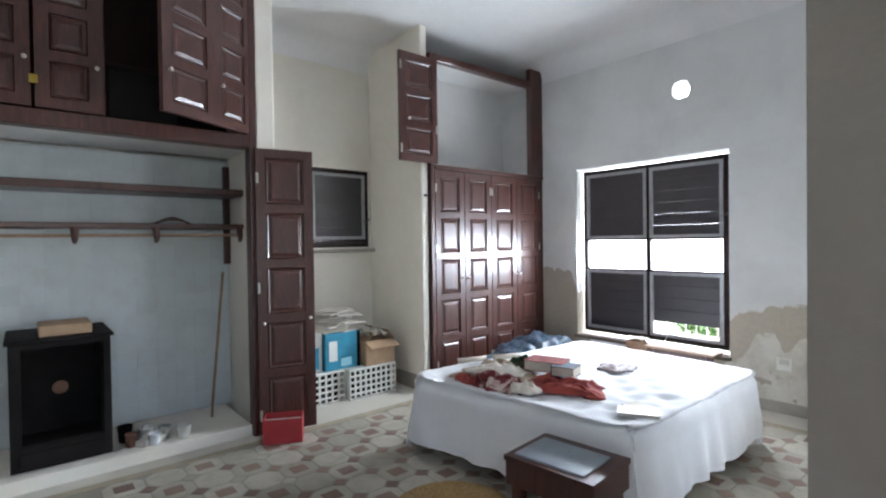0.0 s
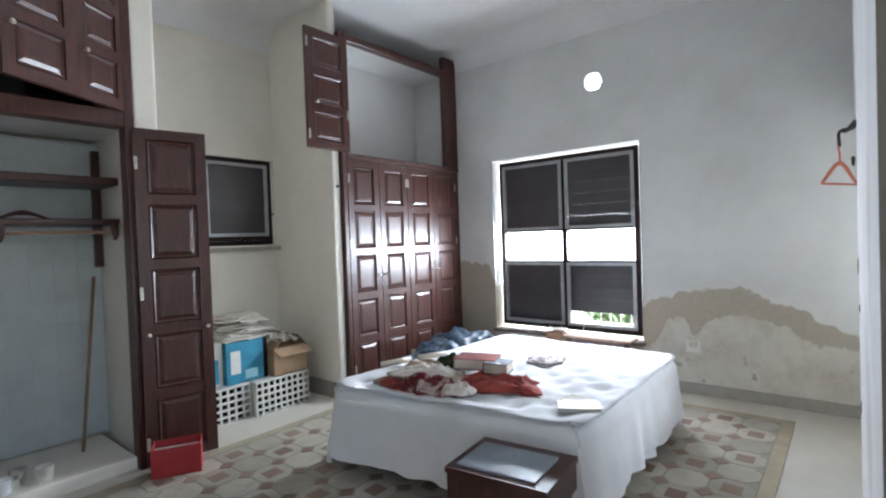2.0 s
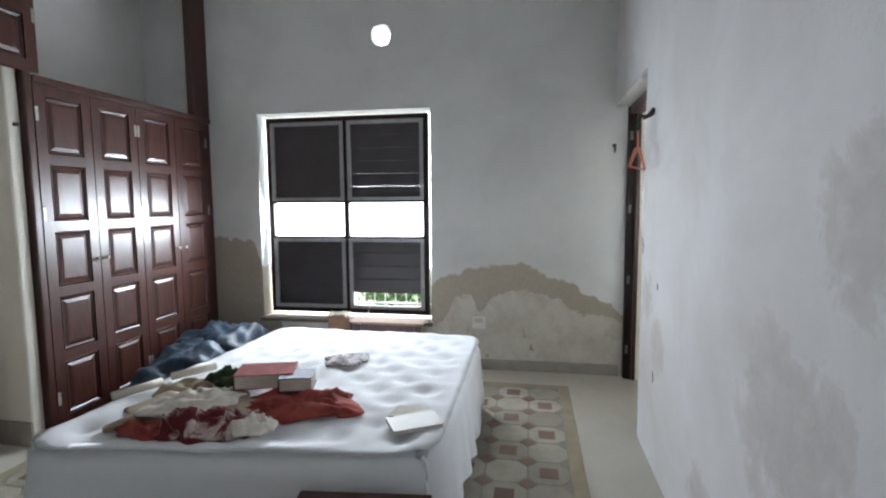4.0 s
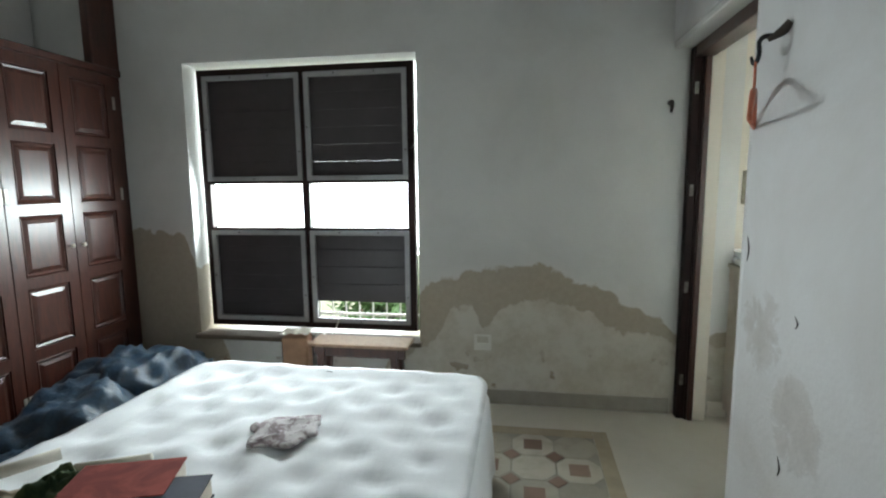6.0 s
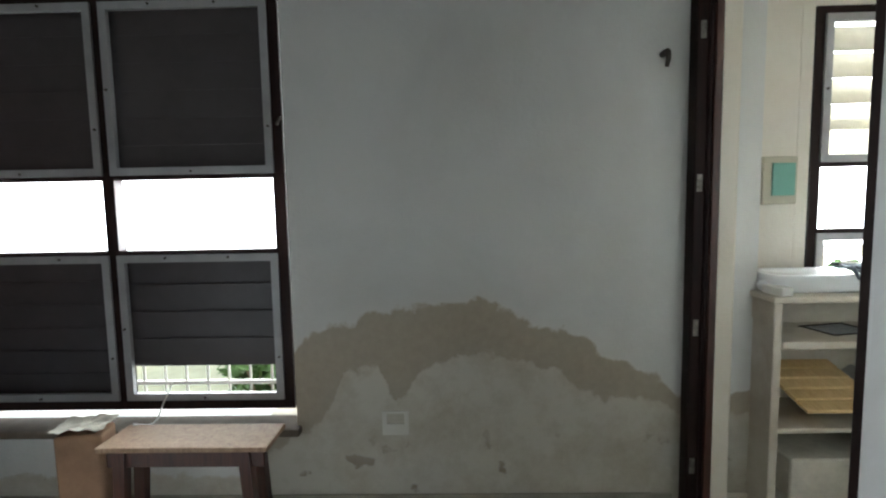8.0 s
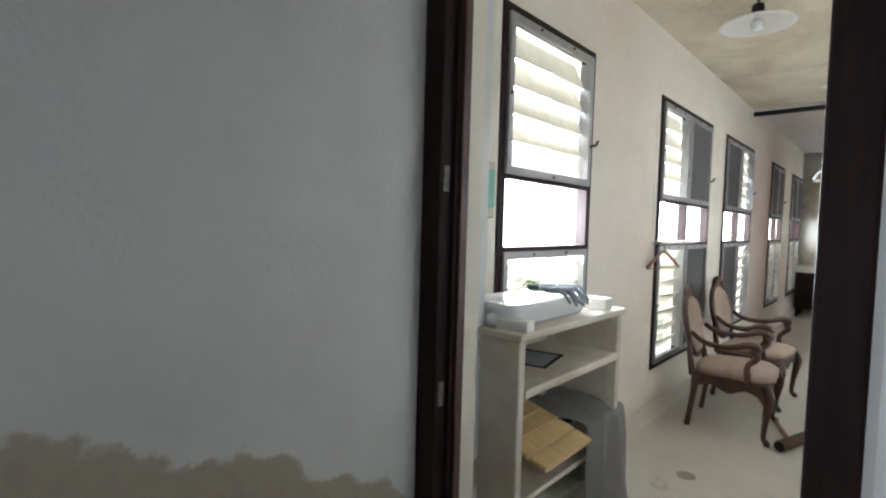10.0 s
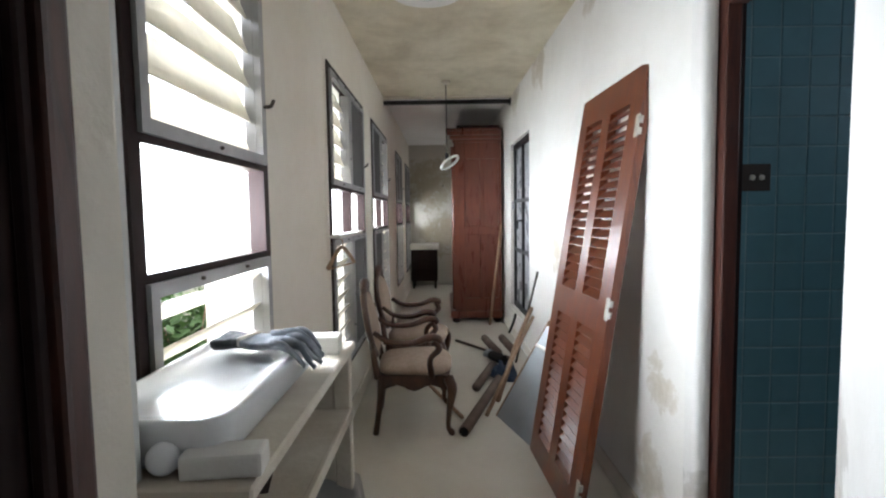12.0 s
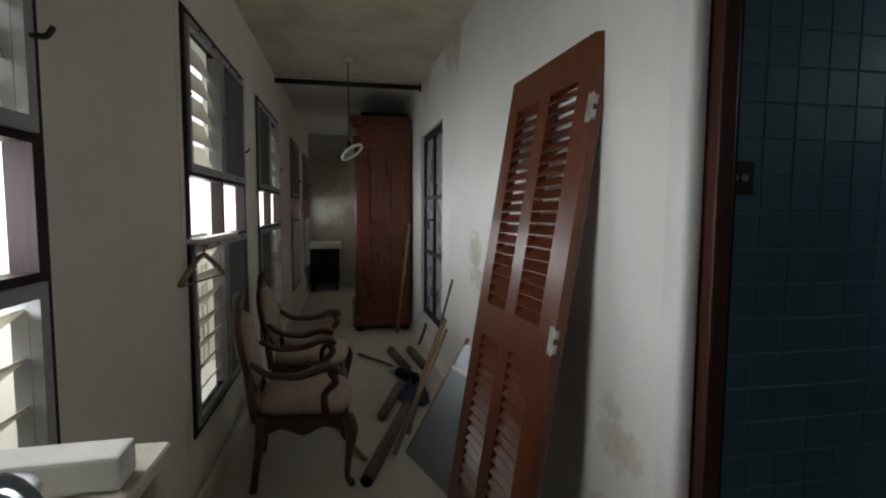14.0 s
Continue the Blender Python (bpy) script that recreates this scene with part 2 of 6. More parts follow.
def frosted_material(name, base, share):
    """Obscured glass: part of the light passes through, spread out."""
    m, n, l, b = material(name, 0.35)
    t = noise_tex(n, l, world_coords(n, l), 9, 6, 0.65)
    c = mix(n, l, ramp(n, l, t, ((0.3, grey(0)), (0.75, grey(1)))), tuple(v * 0.78 for v in base), base)
    l.new(c, b.inputs["Base Color"])
    tr, ms = n.new("ShaderNodeBsdfTranslucent"), n.new("ShaderNodeMixShader")
    l.new(c, tr.inputs[0])
    ms.inputs[0].default_value = share
    l.new(b.outputs[0], ms.inputs[1])
    l.new(tr.outputs[0], ms.inputs[2])
    l.new(ms.outputs[0], n["Material Output"].inputs[0])
    return m


M_FROST = frosted_material("obscured_glass_slat", (0.81, 0.775, 0.69), 0.42)
M_SCREEN = plain("grey_insect_screen", (0.11, 0.11, 0.11), 0.8, vary=0.05)
M_SASH = plain("dull_aluminium_sash", (0.42, 0.42, 0.43), 0.45, 0.35)
M_ARMOIRE = wood("polished_red_mahogany", (0.08, 0.016, 0.007), (0.17, 0.037, 0.014), 0.28, (3, 3, 0.5), coat=0.5)
M_HINGE = plain("tarnished_hinge_plate", (0.3, 0.28, 0.25), 0.6, 0.3, vary=0.4, scale=40)
M_SHELF = plaster("dusty_cream_shelf_paint", (0.66, 0.61, 0.53), (0.42, 0.34, 0.24), 0.7, 0.55, 3.0)
M_YELLOWTAG = plain("yellow_paper", (0.4, 0.27, 0.03), 0.7)
M_REVEAL_SHADE = plaster("shaded_brown_grey_paint", (0.2, 0.18, 0.155), (0.15, 0.11, 0.09), 0.6)
M_CHAIRWOOD = wood("carved_walnut", (0.03, 0.011, 0.006), (0.105, 0.039, 0.017), 0.34, (3, 3, 1), coat=0.3)
M_UPHOLSTERY = cloth_material("faded_beige_upholstery", (0.33, 0.25, 0.195), (0.39, 0.3, 0.24), 30)
M_CERAMIC = plain("white_ceramic", (0.8, 0.82, 0.84), 0.12, vary=0.02, relief=0)
M_CARDBOARD = plain("brown_cardboard", (0.42, 0.28, 0.17), 0.85, vary=0.12, scale=12)
M_PAPER = plain("yellowed_paper", (0.68, 0.63, 0.54), 0.9, vary=0.12, scale=14)
M_BLUEBOX = plain("printed_blue_carton", (0.04, 0.28, 0.42), 0.4, vary=0.2, scale=5)
M_RED = plain("red_cardboard", (0.4, 0.025, 0.03), 0.5, vary=0.12)
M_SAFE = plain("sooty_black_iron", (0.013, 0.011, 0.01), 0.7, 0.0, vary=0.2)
M_PINE = wood("pale_pine", (0.5, 0.33, 0.14), (0.68, 0.5, 0.26), 0.5, (8, 1, 8))
M_STICK = wood("bare_stick_wood", (0.22, 0.13, 0.08), (0.42, 0.28, 0.18), 0.6, (8, 8, 1))
M_ROLL = plain("dusty_brown_roll", (0.16, 0.11, 0.085), 0.8, vary=0.2)
M_ZINC = plain("galvanised_sheet", (0.38, 0.41, 0.44), 0.35, 0.7, vary=0.08, scale=3)
M_PLASTIC_BLUE = plain("crumpled_blue_plastic", (0.03, 0.065, 0.11), 0.38, vary=0.45, scale=11, relief=0.9)
M_CLOTH_RED = cloth_material("rust_red_cloth", (0.2, 0.03, 0.025), (0.32, 0.06, 0.045), 7)
M_CLOTH_MIX = cloth_material("flowered_cloth", (0.13, 0.014, 0.016), (0.5, 0.4, 0.36), 13, stops=(0.5, 0.6))
M_CLOTH_WHITE = cloth_material("off_white_cloth", (0.62, 0.56, 0.48), (0.72, 0.68, 0.62), 12)
M_CLOTH_GREEN = cloth_material("dark_green_cloth", (0.015, 0.035, 0.012), (0.06, 0.08, 0.03), 16)
M_CLOTH_TAN = cloth_material("tan_linen", (0.26, 0.19, 0.13), (0.5, 0.42, 0.32), 6, stops=(0.35, 0.65))
M_TOWEL = cloth_material("mauve_print_towel", (0.3, 0.24, 0.25), (0.6, 0.56, 0.56), 26, stops=(0.46, 0.54))
M_GLOVE = cloth_material("grey_work_glove", (0.16, 0.18, 0.21), (0.34, 0.36, 0.4), 12)
M_GLOVE_DARK = cloth_material("dark_grey_knit", (0.05, 0.055, 0.06), (0.12, 0.125, 0.13), 40)
M_BOOKBLUE = plain("navy_book_cloth", (0.015, 0.02, 0.05), 0.6)
M_PLASTIC_CLEAR = plain("milky_plastic_sheet", (0.36, 0.34, 0.32), 0.4, vary=0.1)
M_YELLOWRUG = cloth_material("ochre_straw_mat", (0.3, 0.19, 0.07), (0.42, 0.28, 0.12), 40)
M_PINKHANGER = plain("coral_plastic", (0.6, 0.16, 0.08), 0.35, vary=0.04)
M_MINT = plain("mint_switch_cover", (0.18, 0.42, 0.34), 0.35, vary=0.05)
M_IVORY = plain("aged_ivory_plastic", (0.5, 0.47, 0.36), 0.5, vary=0.06)
M_GLASSGREY = plain("leather_slate_top", (0.26, 0.3, 0.34), 0.3, vary=0.12)
M_SHADE = plain("white_enamel_shade", (0.8, 0.8, 0.78), 0.3, vary=0.03)
M_SILL = plain("dusty_brown_sill", (0.19, 0.15, 0.115), 0.8, vary=0.2)
M_STONE_T = plain("grey_skirting_cement", (0.36, 0.33, 0.28), 0.7, vary=0.12)
M_TILE_W = tile_material("white_glazed_tile", (0.52, 0.555, 0.56), (0.57, 0.6, 0.6), (0.44, 0.42, 0.38), 0.3)
M_TILE_B = tile_material("blue_glazed_tile", (0.115, 0.24, 0.29), (0.14, 0.275, 0.33), (0.1, 0.2, 0.24), 0.3)
M_GROUT = plain("grey_grout", (0.26, 0.36, 0.4), 0.9)
M_GROUT_F = plain("pale_floor_grout", (0.36, 0.335, 0.28), 0.8)
M_GROUT_W = plain("white_wall_grout", (0.56, 0.57, 0.56), 0.8)
M_FT_LIGHT = tile_material("grey_buff_cement_tile", (0.32, 0.29, 0.23), (0.5, 0.46, 0.38), (0.22, 0.2, 0.15), 0.45)
M_FT_DARK = tile_material("red_brown_cement_tile", (0.17, 0.1, 0.075), (0.28, 0.19, 0.14), (0.2, 0.16, 0.12), 0.45)
M_FT_LIGHT_S = tile_material("grey_buff_cement_tile_far", (0.32, 0.29, 0.23), (0.5, 0.46, 0.38), (0.22, 0.2, 0.15), 0.45, "Island")
M_FT_DARK_S = tile_material("red_brown_cement_tile_far", (0.17, 0.1, 0.075), (0.28, 0.19, 0.14), (0.2, 0.16, 0.12), 0.45, "Island")
M_BAND = plain("ochre_border_tile", (0.43, 0.36, 0.25), 0.5, vary=0.12)
# emission stands in for the bright outside and also lights the window slats
M_GLOW_SHEET = bpy.data.materials.new("glowing_backdrop")
M_GLOW_SHEET.use_nodes = True
M_GLOW_SHEET.node_tree.nodes["Principled BSDF"].inputs["Emission Color"].default_value = (0.93, 0.97, 1.0, 1)
M_GLOW_SHEET.node_tree.nodes["Principled BSDF"].inputs["Emission Strength"].default_value = 4.5

# low reflection keeps glare off the dull, sooty and end-wall surfaces
for m_, v_ in ((M_FRAME, 0.15), (M_SAFE, 0.12), (M_END, 0.05), (M_REVEAL_SHADE, 0.1)):
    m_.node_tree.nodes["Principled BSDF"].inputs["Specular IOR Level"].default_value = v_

# ---- building blocks ----
def quad_box(bm, x0, x1, y0, y1, z0, z1, m=None):
    """An axis-aligned box in bm, or one turned by m."""
    vs = [Vector((x, y, z)) for z in (z0, z1) for y in (y0, y1) for x in (x0, x1)]
    vs = [bm.verts.new(m @ v if m else v) for v in vs]
    for f in ((0, 2, 3, 1), (4, 5, 7, 6), (0, 1, 5, 4), (1, 3, 7, 5), (3, 2, 6, 7), (2, 0, 4, 6)):
        bm.faces.new([vs[i] for i in f])
    return vs


def finish(bm, bevel=0.0, segments=1):
    if bevel:
        bmesh.ops.bevel(bm, geom=bm.edges[:], offset=bevel, segments=segments, profile=0.6, affect="EDGES", clamp_overlap=True)
    return bm


def box(x0, x1, y0, y1, z0, z1, bevel=0.004, segments=1, m=None):
    bm = bmesh.new()
    quad_box(bm, x0, x1, y0, y1, z0, z1, m)
    return finish(bm, bevel, segments)


def mesh_of(bm, name, mat, smooth=False):
    me = bpy.data.meshes.new(name)
    bmesh.ops.recalc_face_normals(bm, faces=bm.faces[:])
    bm.to_mesh(me)
    bm.free()
    if mat:
        me.materials.append(mat)
    if smooth:
        me.polygons.foreach_set("use_smooth", [True] * len(me.polygons))
    return me


def part(name, bm, mat, parent, label="", smooth=False):
    ob = new(name, mesh_of(bm, name, mat, smooth))
    ob.parent = parent
    return tagged(ob, label)


def shared(name, me, parent, m):
    """One more piece on mesh data that is already there."""
    ob = new(name, me)
    ob.parent = parent
    ob.matrix_basis = m
    return ob


def thing(name, label, category, m=None, group="", kind=""):
    ob = new(name)
    ob.empty_display_size = 0.1
    if m:
        ob.matrix_basis = m
    return tagged(ob, label, category, group, kind)


def setting(name, bm, mat, label="", category="", smooth=False):
    return tagged(new(name, mesh_of(bm, name, mat, smooth)), label, category, kind="structure")


def wall_mesh(axis, d0, d1, a0, a1, z0, z1, holes=(), step=0.0):
    """A wall between depths d0 and d1 on the given axis, from a0 to a1 along the other one, with rectangular holes (a0, a1, z0, z1)."""
    us = sorted({a0, a1, *[h[0] for h in holes], *[h[1] for h in holes]})
    zs = sorted({z0, z1, *[h[2] for h in holes], *[h[3] for h in holes]})
    us, zs = [u for u in us if a0 <= u <= a1], [z for z in zs if z0 <= z <= z1]
    solid = {}
    for i in range(len(us) - 1):
        for k in range(len(zs) - 1):
            u, z = (us[i] + us[i + 1]) / 2, (zs[k] + zs[k + 1]) / 2
            solid[i, k] = not any(h[0] < u < h[1] and h[2] < z < h[3] for h in holes)
    bm, cache = bmesh.new(), {}

    def vert(d, u, z):
        if (d, u, z) not in cache:
            cache[d, u, z] = bm.verts.new((d, u, z) if axis == "x" else (u, d, z))
        return cache[d, u, z]

    for (i, k), full in solid.items():
        if not full:
            continue
        p, q, r, s = us[i], us[i + 1], zs[k], zs[k + 1]
        for d in (d0, d1):
            bm.faces.new([vert(d, p, r), vert(d, q, r), vert(d, q, s), vert(d, p, s)])
        for (ni, nk), (e, f) in (((i - 1, k), ((p, r), (p, s))), ((i + 1, k), ((q, r), (q, s))), ((i, k - 1), ((p, r), (q, r))), ((i, k + 1), ((p, s), (q, s)))):
            if not solid.get((ni, nk), False):
                bm.faces.new([vert(d0, *e), vert(d0, *f), vert(d1, *f), vert(d1, *e)])
    return bm


def prism(plan, z0, z1, bevel=0.0):
    """An upright solid over a plan outline."""
    bm = bmesh.new()
    low = [bm.verts.new((x, y, z0)) for x, y in plan]
    top = [bm.verts.new((x, y, z1)) for x, y in plan]
    bm.faces.new(low)
    bm.faces.new(top)
    for i in range(len(plan)):
        j = (i + 1) % len(plan)
        bm.faces.new((low[i], low[j], top[j], top[i]))
    return finish(bm, bevel, 2)


# ---- plan, in metres ----
YN = 5.34          # bedroom side of the window wall
XE = -0.09         # bedroom side of the wall with the doors
XW = -3.95         # face of the wardrobes
XA = -5.0          # back of the alcove
YC = 4.12          # gallery side of its inner wall at its far end
YG = 5.57          # gallery side of its window wall
ZB, ZG = 3.85, 2.74
GALLERY_WINDOWS = ((0.68, 1.54), (2.56, 3.86), (4.33, 5.6), (6.7, 7.7), (8.42, 9.5))


def inner_wall(x):
    """Gallery side of the inner wall, which runs a little out of square."""
    return 4.014 + 0.0238 * (x - 1.43)


def skewed(bm):
    """Shears a mesh built against y = 0 so that it follows the inner wall."""
    for v in bm.verts:
        v.co.y += inner_wall(v.co.x)
    return bm


# bedroom shell
setting("wall_north", wall_mesh("y", YN, YN + 0.28, -5.2, 0.33, 0, 4.0, [(-3.44, -1.72, 0.43, 2.43), (-2.26, -2.08, 3.0, 3.19)]), M_NORTH, "stained white limewashed wall around the bedroom window", "wall")
setting("wall_east", wall_mesh("x", XE, 0.12, -1.2, YN, 0, 4.0, [(-0.2, 1.29, 0, 2.4), (4.05, YN, 0, 2.4)]), M_EAST, "peeling white limewashed bedroom wall", "wall")
setting("wall_west", wall_mesh("x", XA - 0.22, XA, -1.2, YN, 0, 4.0, [(2.6, 3.37, 1.53, 2.43)]), M_CREAM, "cream limewashed alcove wall with a small window", "wall")
setting("wall_south", wall_mesh("y", -1.4, -1.2, -5.2, 0.12, 0, 4.0), M_WALL, "plain white bedroom wall", "wall")
setting("wall_alcove_north", box(XA, XW - 0.03, 3.385, 3.475, 0, 4.0, 0.02, 3), M_CREAM, "cream plaster pier beside the wardrobe", "wall")
setting("wall_alcove_south", box(XA, XW - 0.02, 1.66, 1.82, 0, 4.0, 0.02, 3), M_CREAM, "cream plaster pier beside the open closet", "wall")
setting("ceiling", box(-5.2, 0.12, -1.4, YN + 0.28, ZB, ZB + 0.12, 0), M_CEIL, "white plaster bedroom ceiling", "ceiling")
setting("floor", box(-5.2, 9.9, -1.4, 5.9, -0.12, 0, 0), M_FLOOR, "worn cream cement floor", "floor")
# unseen entrance hall behind the first steps, with an opening added for the fill lamp
setting("wall_hall_east", wall_mesh("x", 2.2, 2.4, -1.2, 2.1, 0, 3.1, [(-0.6, 1.2, 0.9, 2.3)]), M_WALL, "plain white hall wall", "wall")
setting("wall_hall_south", wall_mesh("y", -1.4, -1.2, 0.12, 2.4, 0, 3.1), M_WALL, "plain white hall wall", "wall")
setting("wall_hall_north", wall_mesh("y", 2.1, 2.2, 0.12, 2.4, 0, 3.1), M_WALL, "plain white hall wall", "wall")
setting("ceiling_hall", box(0.12, 2.4, -1.4, 2.2, 3.0, 3.1, 0), M_CEIL, "plain white hall ceiling", "ceiling")
# gallery shell
setting("wall_gallery_north", wall_mesh("y", YG, YG + 0.25, 0.33, 9.9, 0, 2.9, [(a, b, 0.37, 2.31) for a, b in GALLERY_WINDOWS]), M_CREAM, "cream gallery wall with a row of tall windows", "wall")
setting("wall_gallery_south", skewed(wall_mesh("y", -0.14, 0, 1.43, 9.9, 0, 2.9, [(4.41, 5.5, 0.33, 2.19)])), M_GALLERY_S, "patchy white gallery wall", "wall")
setting("wall_east_end", prism([(XE, 4.05), (-0.086, 4.17), (-0.06, 4.265), (-0.02, 4.325), (0.02, 4.34), (0.118, 4.34), (0.118, 4.05)], 0, 2.399), M_EAST, "splayed limewashed end of the bedroom wall", "wall")
setting("wall_gallery_near", prism([(0.122, 3.9), (0.122, 4.412), (0.15, 4.408), (0.2, 4.38), (0.3, 4.318), (0.45, 4.222), (0.55, 4.158), (0.64, 4.092), (0.682, 4.055), (0.695, 4.02), (0.695, 3.9)], 0, 2.9), M_STUB, "white wall stub with chipped plaster", "wall")
setting("wall_gallery_head", wall_mesh("y", 3.87, 4.0, 0.697, 1.37, 2.15, 2.9), M_CREAM, "white plaster over the bathroom door", "wall")
setting("wall_gallery_end", wall_mesh("x", 9.6, 9.8, 3.0, 5.9, 0, 2.9), M_END, "patchy grey-beige far end wall", "wall")
setting("ceiling_gallery", box(0.12, 5.55, 3.95, 5.82, ZG, ZG + 0.12, 0), M_CEIL_G, "stained yellowed gallery ceiling", "ceiling")
setting("ceiling_gallery_far", box(5.55, 9.9, 3.0, 5.82, ZG + 0.02, ZG + 0.14, 0), M_CEIL, "pale ceiling of the far room", "ceiling")
# bathroom
setting("wall_bath_east", box(1.5285, 1.7, 2.2, 3.87, 0, 2.6, 0), M_GROUT, "blue tiled bathroom wall", "wall")
setting("wall_bath_west", box(0.12, 0.2, 2.2, 4.0, 0, 2.6, 0), M_TILE_BLUE, "blue tiled bathroom wall", "wall")
# the high opening is made up, to hold the bathroom fill lamp
setting("wall_bath_south", wall_mesh("y", 2.2, 2.3, 0.2, 1.53, 0, 2.6, [(0.65, 1.15, 1.85, 2.25)]), M_TILE_BLUE, "blue tiled bathroom wall", "wall")
setting("ceiling_bath", box(0.12, 1.7, 2.2, 3.96, 2.6, 2.7, 0), M_CEIL, "plain bathroom ceiling", "ceiling")
# added out of view to keep the space behind the steel door dark
setting("wall_behind_door", box(4.2, 5.8, 3.3, 3.4, 0, 2.6, 0), M_WALL, "unseen wall added behind the gallery door", "wall")
setting("ground", box(-60, 60, -60, 60, -0.6, -0.5, 0), M_GROUND, "garden ground around the house", "ground")


# ---- shaping tools ----
def spline(points, steps):
    """A smooth line through the points (Catmull-Rom)."""
    pts = [Vector(p) for p in points]
    if len(pts) < 3 or steps < 2:
        return pts
    full = [pts[0] * 2 - pts[1], *pts, pts[-1] * 2 - pts[-2]]
    out = []
    for i in range(1, len(full) - 2):
        a, b, c, d = full[i - 1:i + 3]
        for k in range(steps):
            t = k / steps
            out.append(0.5 * (2 * b + (c - a) * t + (2 * a - 5 * b + 4 * c - d) * t * t + (3 * b - a - 3 * c + d) * t ** 3))
    return out + [pts[-1]]


def tube(points, radii, sides=8, steps=4, bm=None, closed=False, flat=1.0):
    """A swept round bar through the points; radii: one, or one for each point."""
    bm = bm or bmesh.new()
    line = spline(points, steps)
    if isinstance(radii, (int, float)):
        radii = [radii] * len(points)
    span = np.linspace(0, len(radii) - 1, len(line))
    rr = np.interp(span, range(len(radii)), radii)
    rings, side = [], None
    for i, p in enumerate(line):
        ahead = (line[min(i + 1, len(line) - 1)] - line[max(i - 1, 0)]).normalized()
        if side is None:
            side = ahead.orthogonal().normalized()
        side = (side - ahead * side.dot(ahead)).normalized()
        up = ahead.cross(side)
        rings.append([bm.verts.new(p + (side * math.cos(a) + up * math.sin(a) * flat) * float(rr[i])) for a in (2 * math.pi * k / sides for k in range(sides))])
    for a, b in zip(rings, rings[1:]):
        for k in range(sides):
            bm.faces.new((a[k], a[(k + 1) % sides], b[(k + 1) % sides], b[k]))
    if not closed:
        bm.faces.new(rings[0][::-1])
        bm.faces.new(rings[-1])
    return bm


def lathe(profile, sides=20, at=(0, 0, 0)):
    """A turned shape: (radius, height) pairs about the z axis."""
    bm = bmesh.new()
    rings = [[bm.verts.new((at[0] + r * math.cos(a), at[1] + r * math.sin(a), at[2] + z)) for a in (2 * math.pi * k / sides for k in range(sides))] for r, z in profile]
    for a, b in zip(rings, rings[1:]):
        for k in range(sides):
            bm.faces.new((a[k], a[(k + 1) % sides], b[(k + 1) % sides], b[k]))
    bm.faces.new(rings[0][::-1])
    bm.faces.new(rings[-1])
    return bm


def sheet(nx, ny, height, sx, sy, thick=0.004, edge=None):
    """A thin cloth or paper: height(u, v) over a grid sx by sy; edge(u, v) shifts its outline."""
    bm = bmesh.new()
    top, bot = [], []
    for j in range(ny + 1):
        rt, rb = [], []
        for i in range(nx + 1):
            u, v = i / nx, j / ny
            dx, dy = edge(u, v) if edge else (0, 0)
            p = Vector(((u - 0.5) * sx + dx, (v - 0.5) * sy + dy, height(u, v)))
            rt.append(bm.verts.new(p + Vector((0, 0, thick))))
            rb.append(bm.verts.new(p))
        top.append(rt)
        bot.append(rb)
    for j in range(ny):
        for i in range(nx):
            bm.faces.new((top[j][i], top[j][i + 1], top[j + 1][i + 1], top[j + 1][i]))
            bm.faces.new((bot[j][i], bot[j + 1][i], bot[j + 1][i + 1], bot[j][i + 1]))
    for i in range(nx):
        bm.faces.new((top[0][i], bot[0][i], bot[0][i + 1], top[0][i + 1]))
        bm.faces.new((top[ny][i + 1], bot[ny][i + 1], bot[ny][i], top[ny][i]))
    for j in range(ny):
        bm.faces.new((top[j + 1][0], bot[j + 1][0], bot[j][0], top[j][0]))
        bm.faces.new((top[j][nx], bot[j][nx], bot[j + 1][nx], top[j + 1][nx]))
    return bm


def crumple(seed, amount, scale=6.0):
    o = Vector((seed * 3.7, seed * 1.3, 0))
    return lambda u, v: amount * (0.5 + 0.5 * noise.fractal(Vector((u * scale, v * scale, 0)) + o, 0.9, 2.0, 4))


def moved(bm, m):
    bm.transform(m)
    return bm


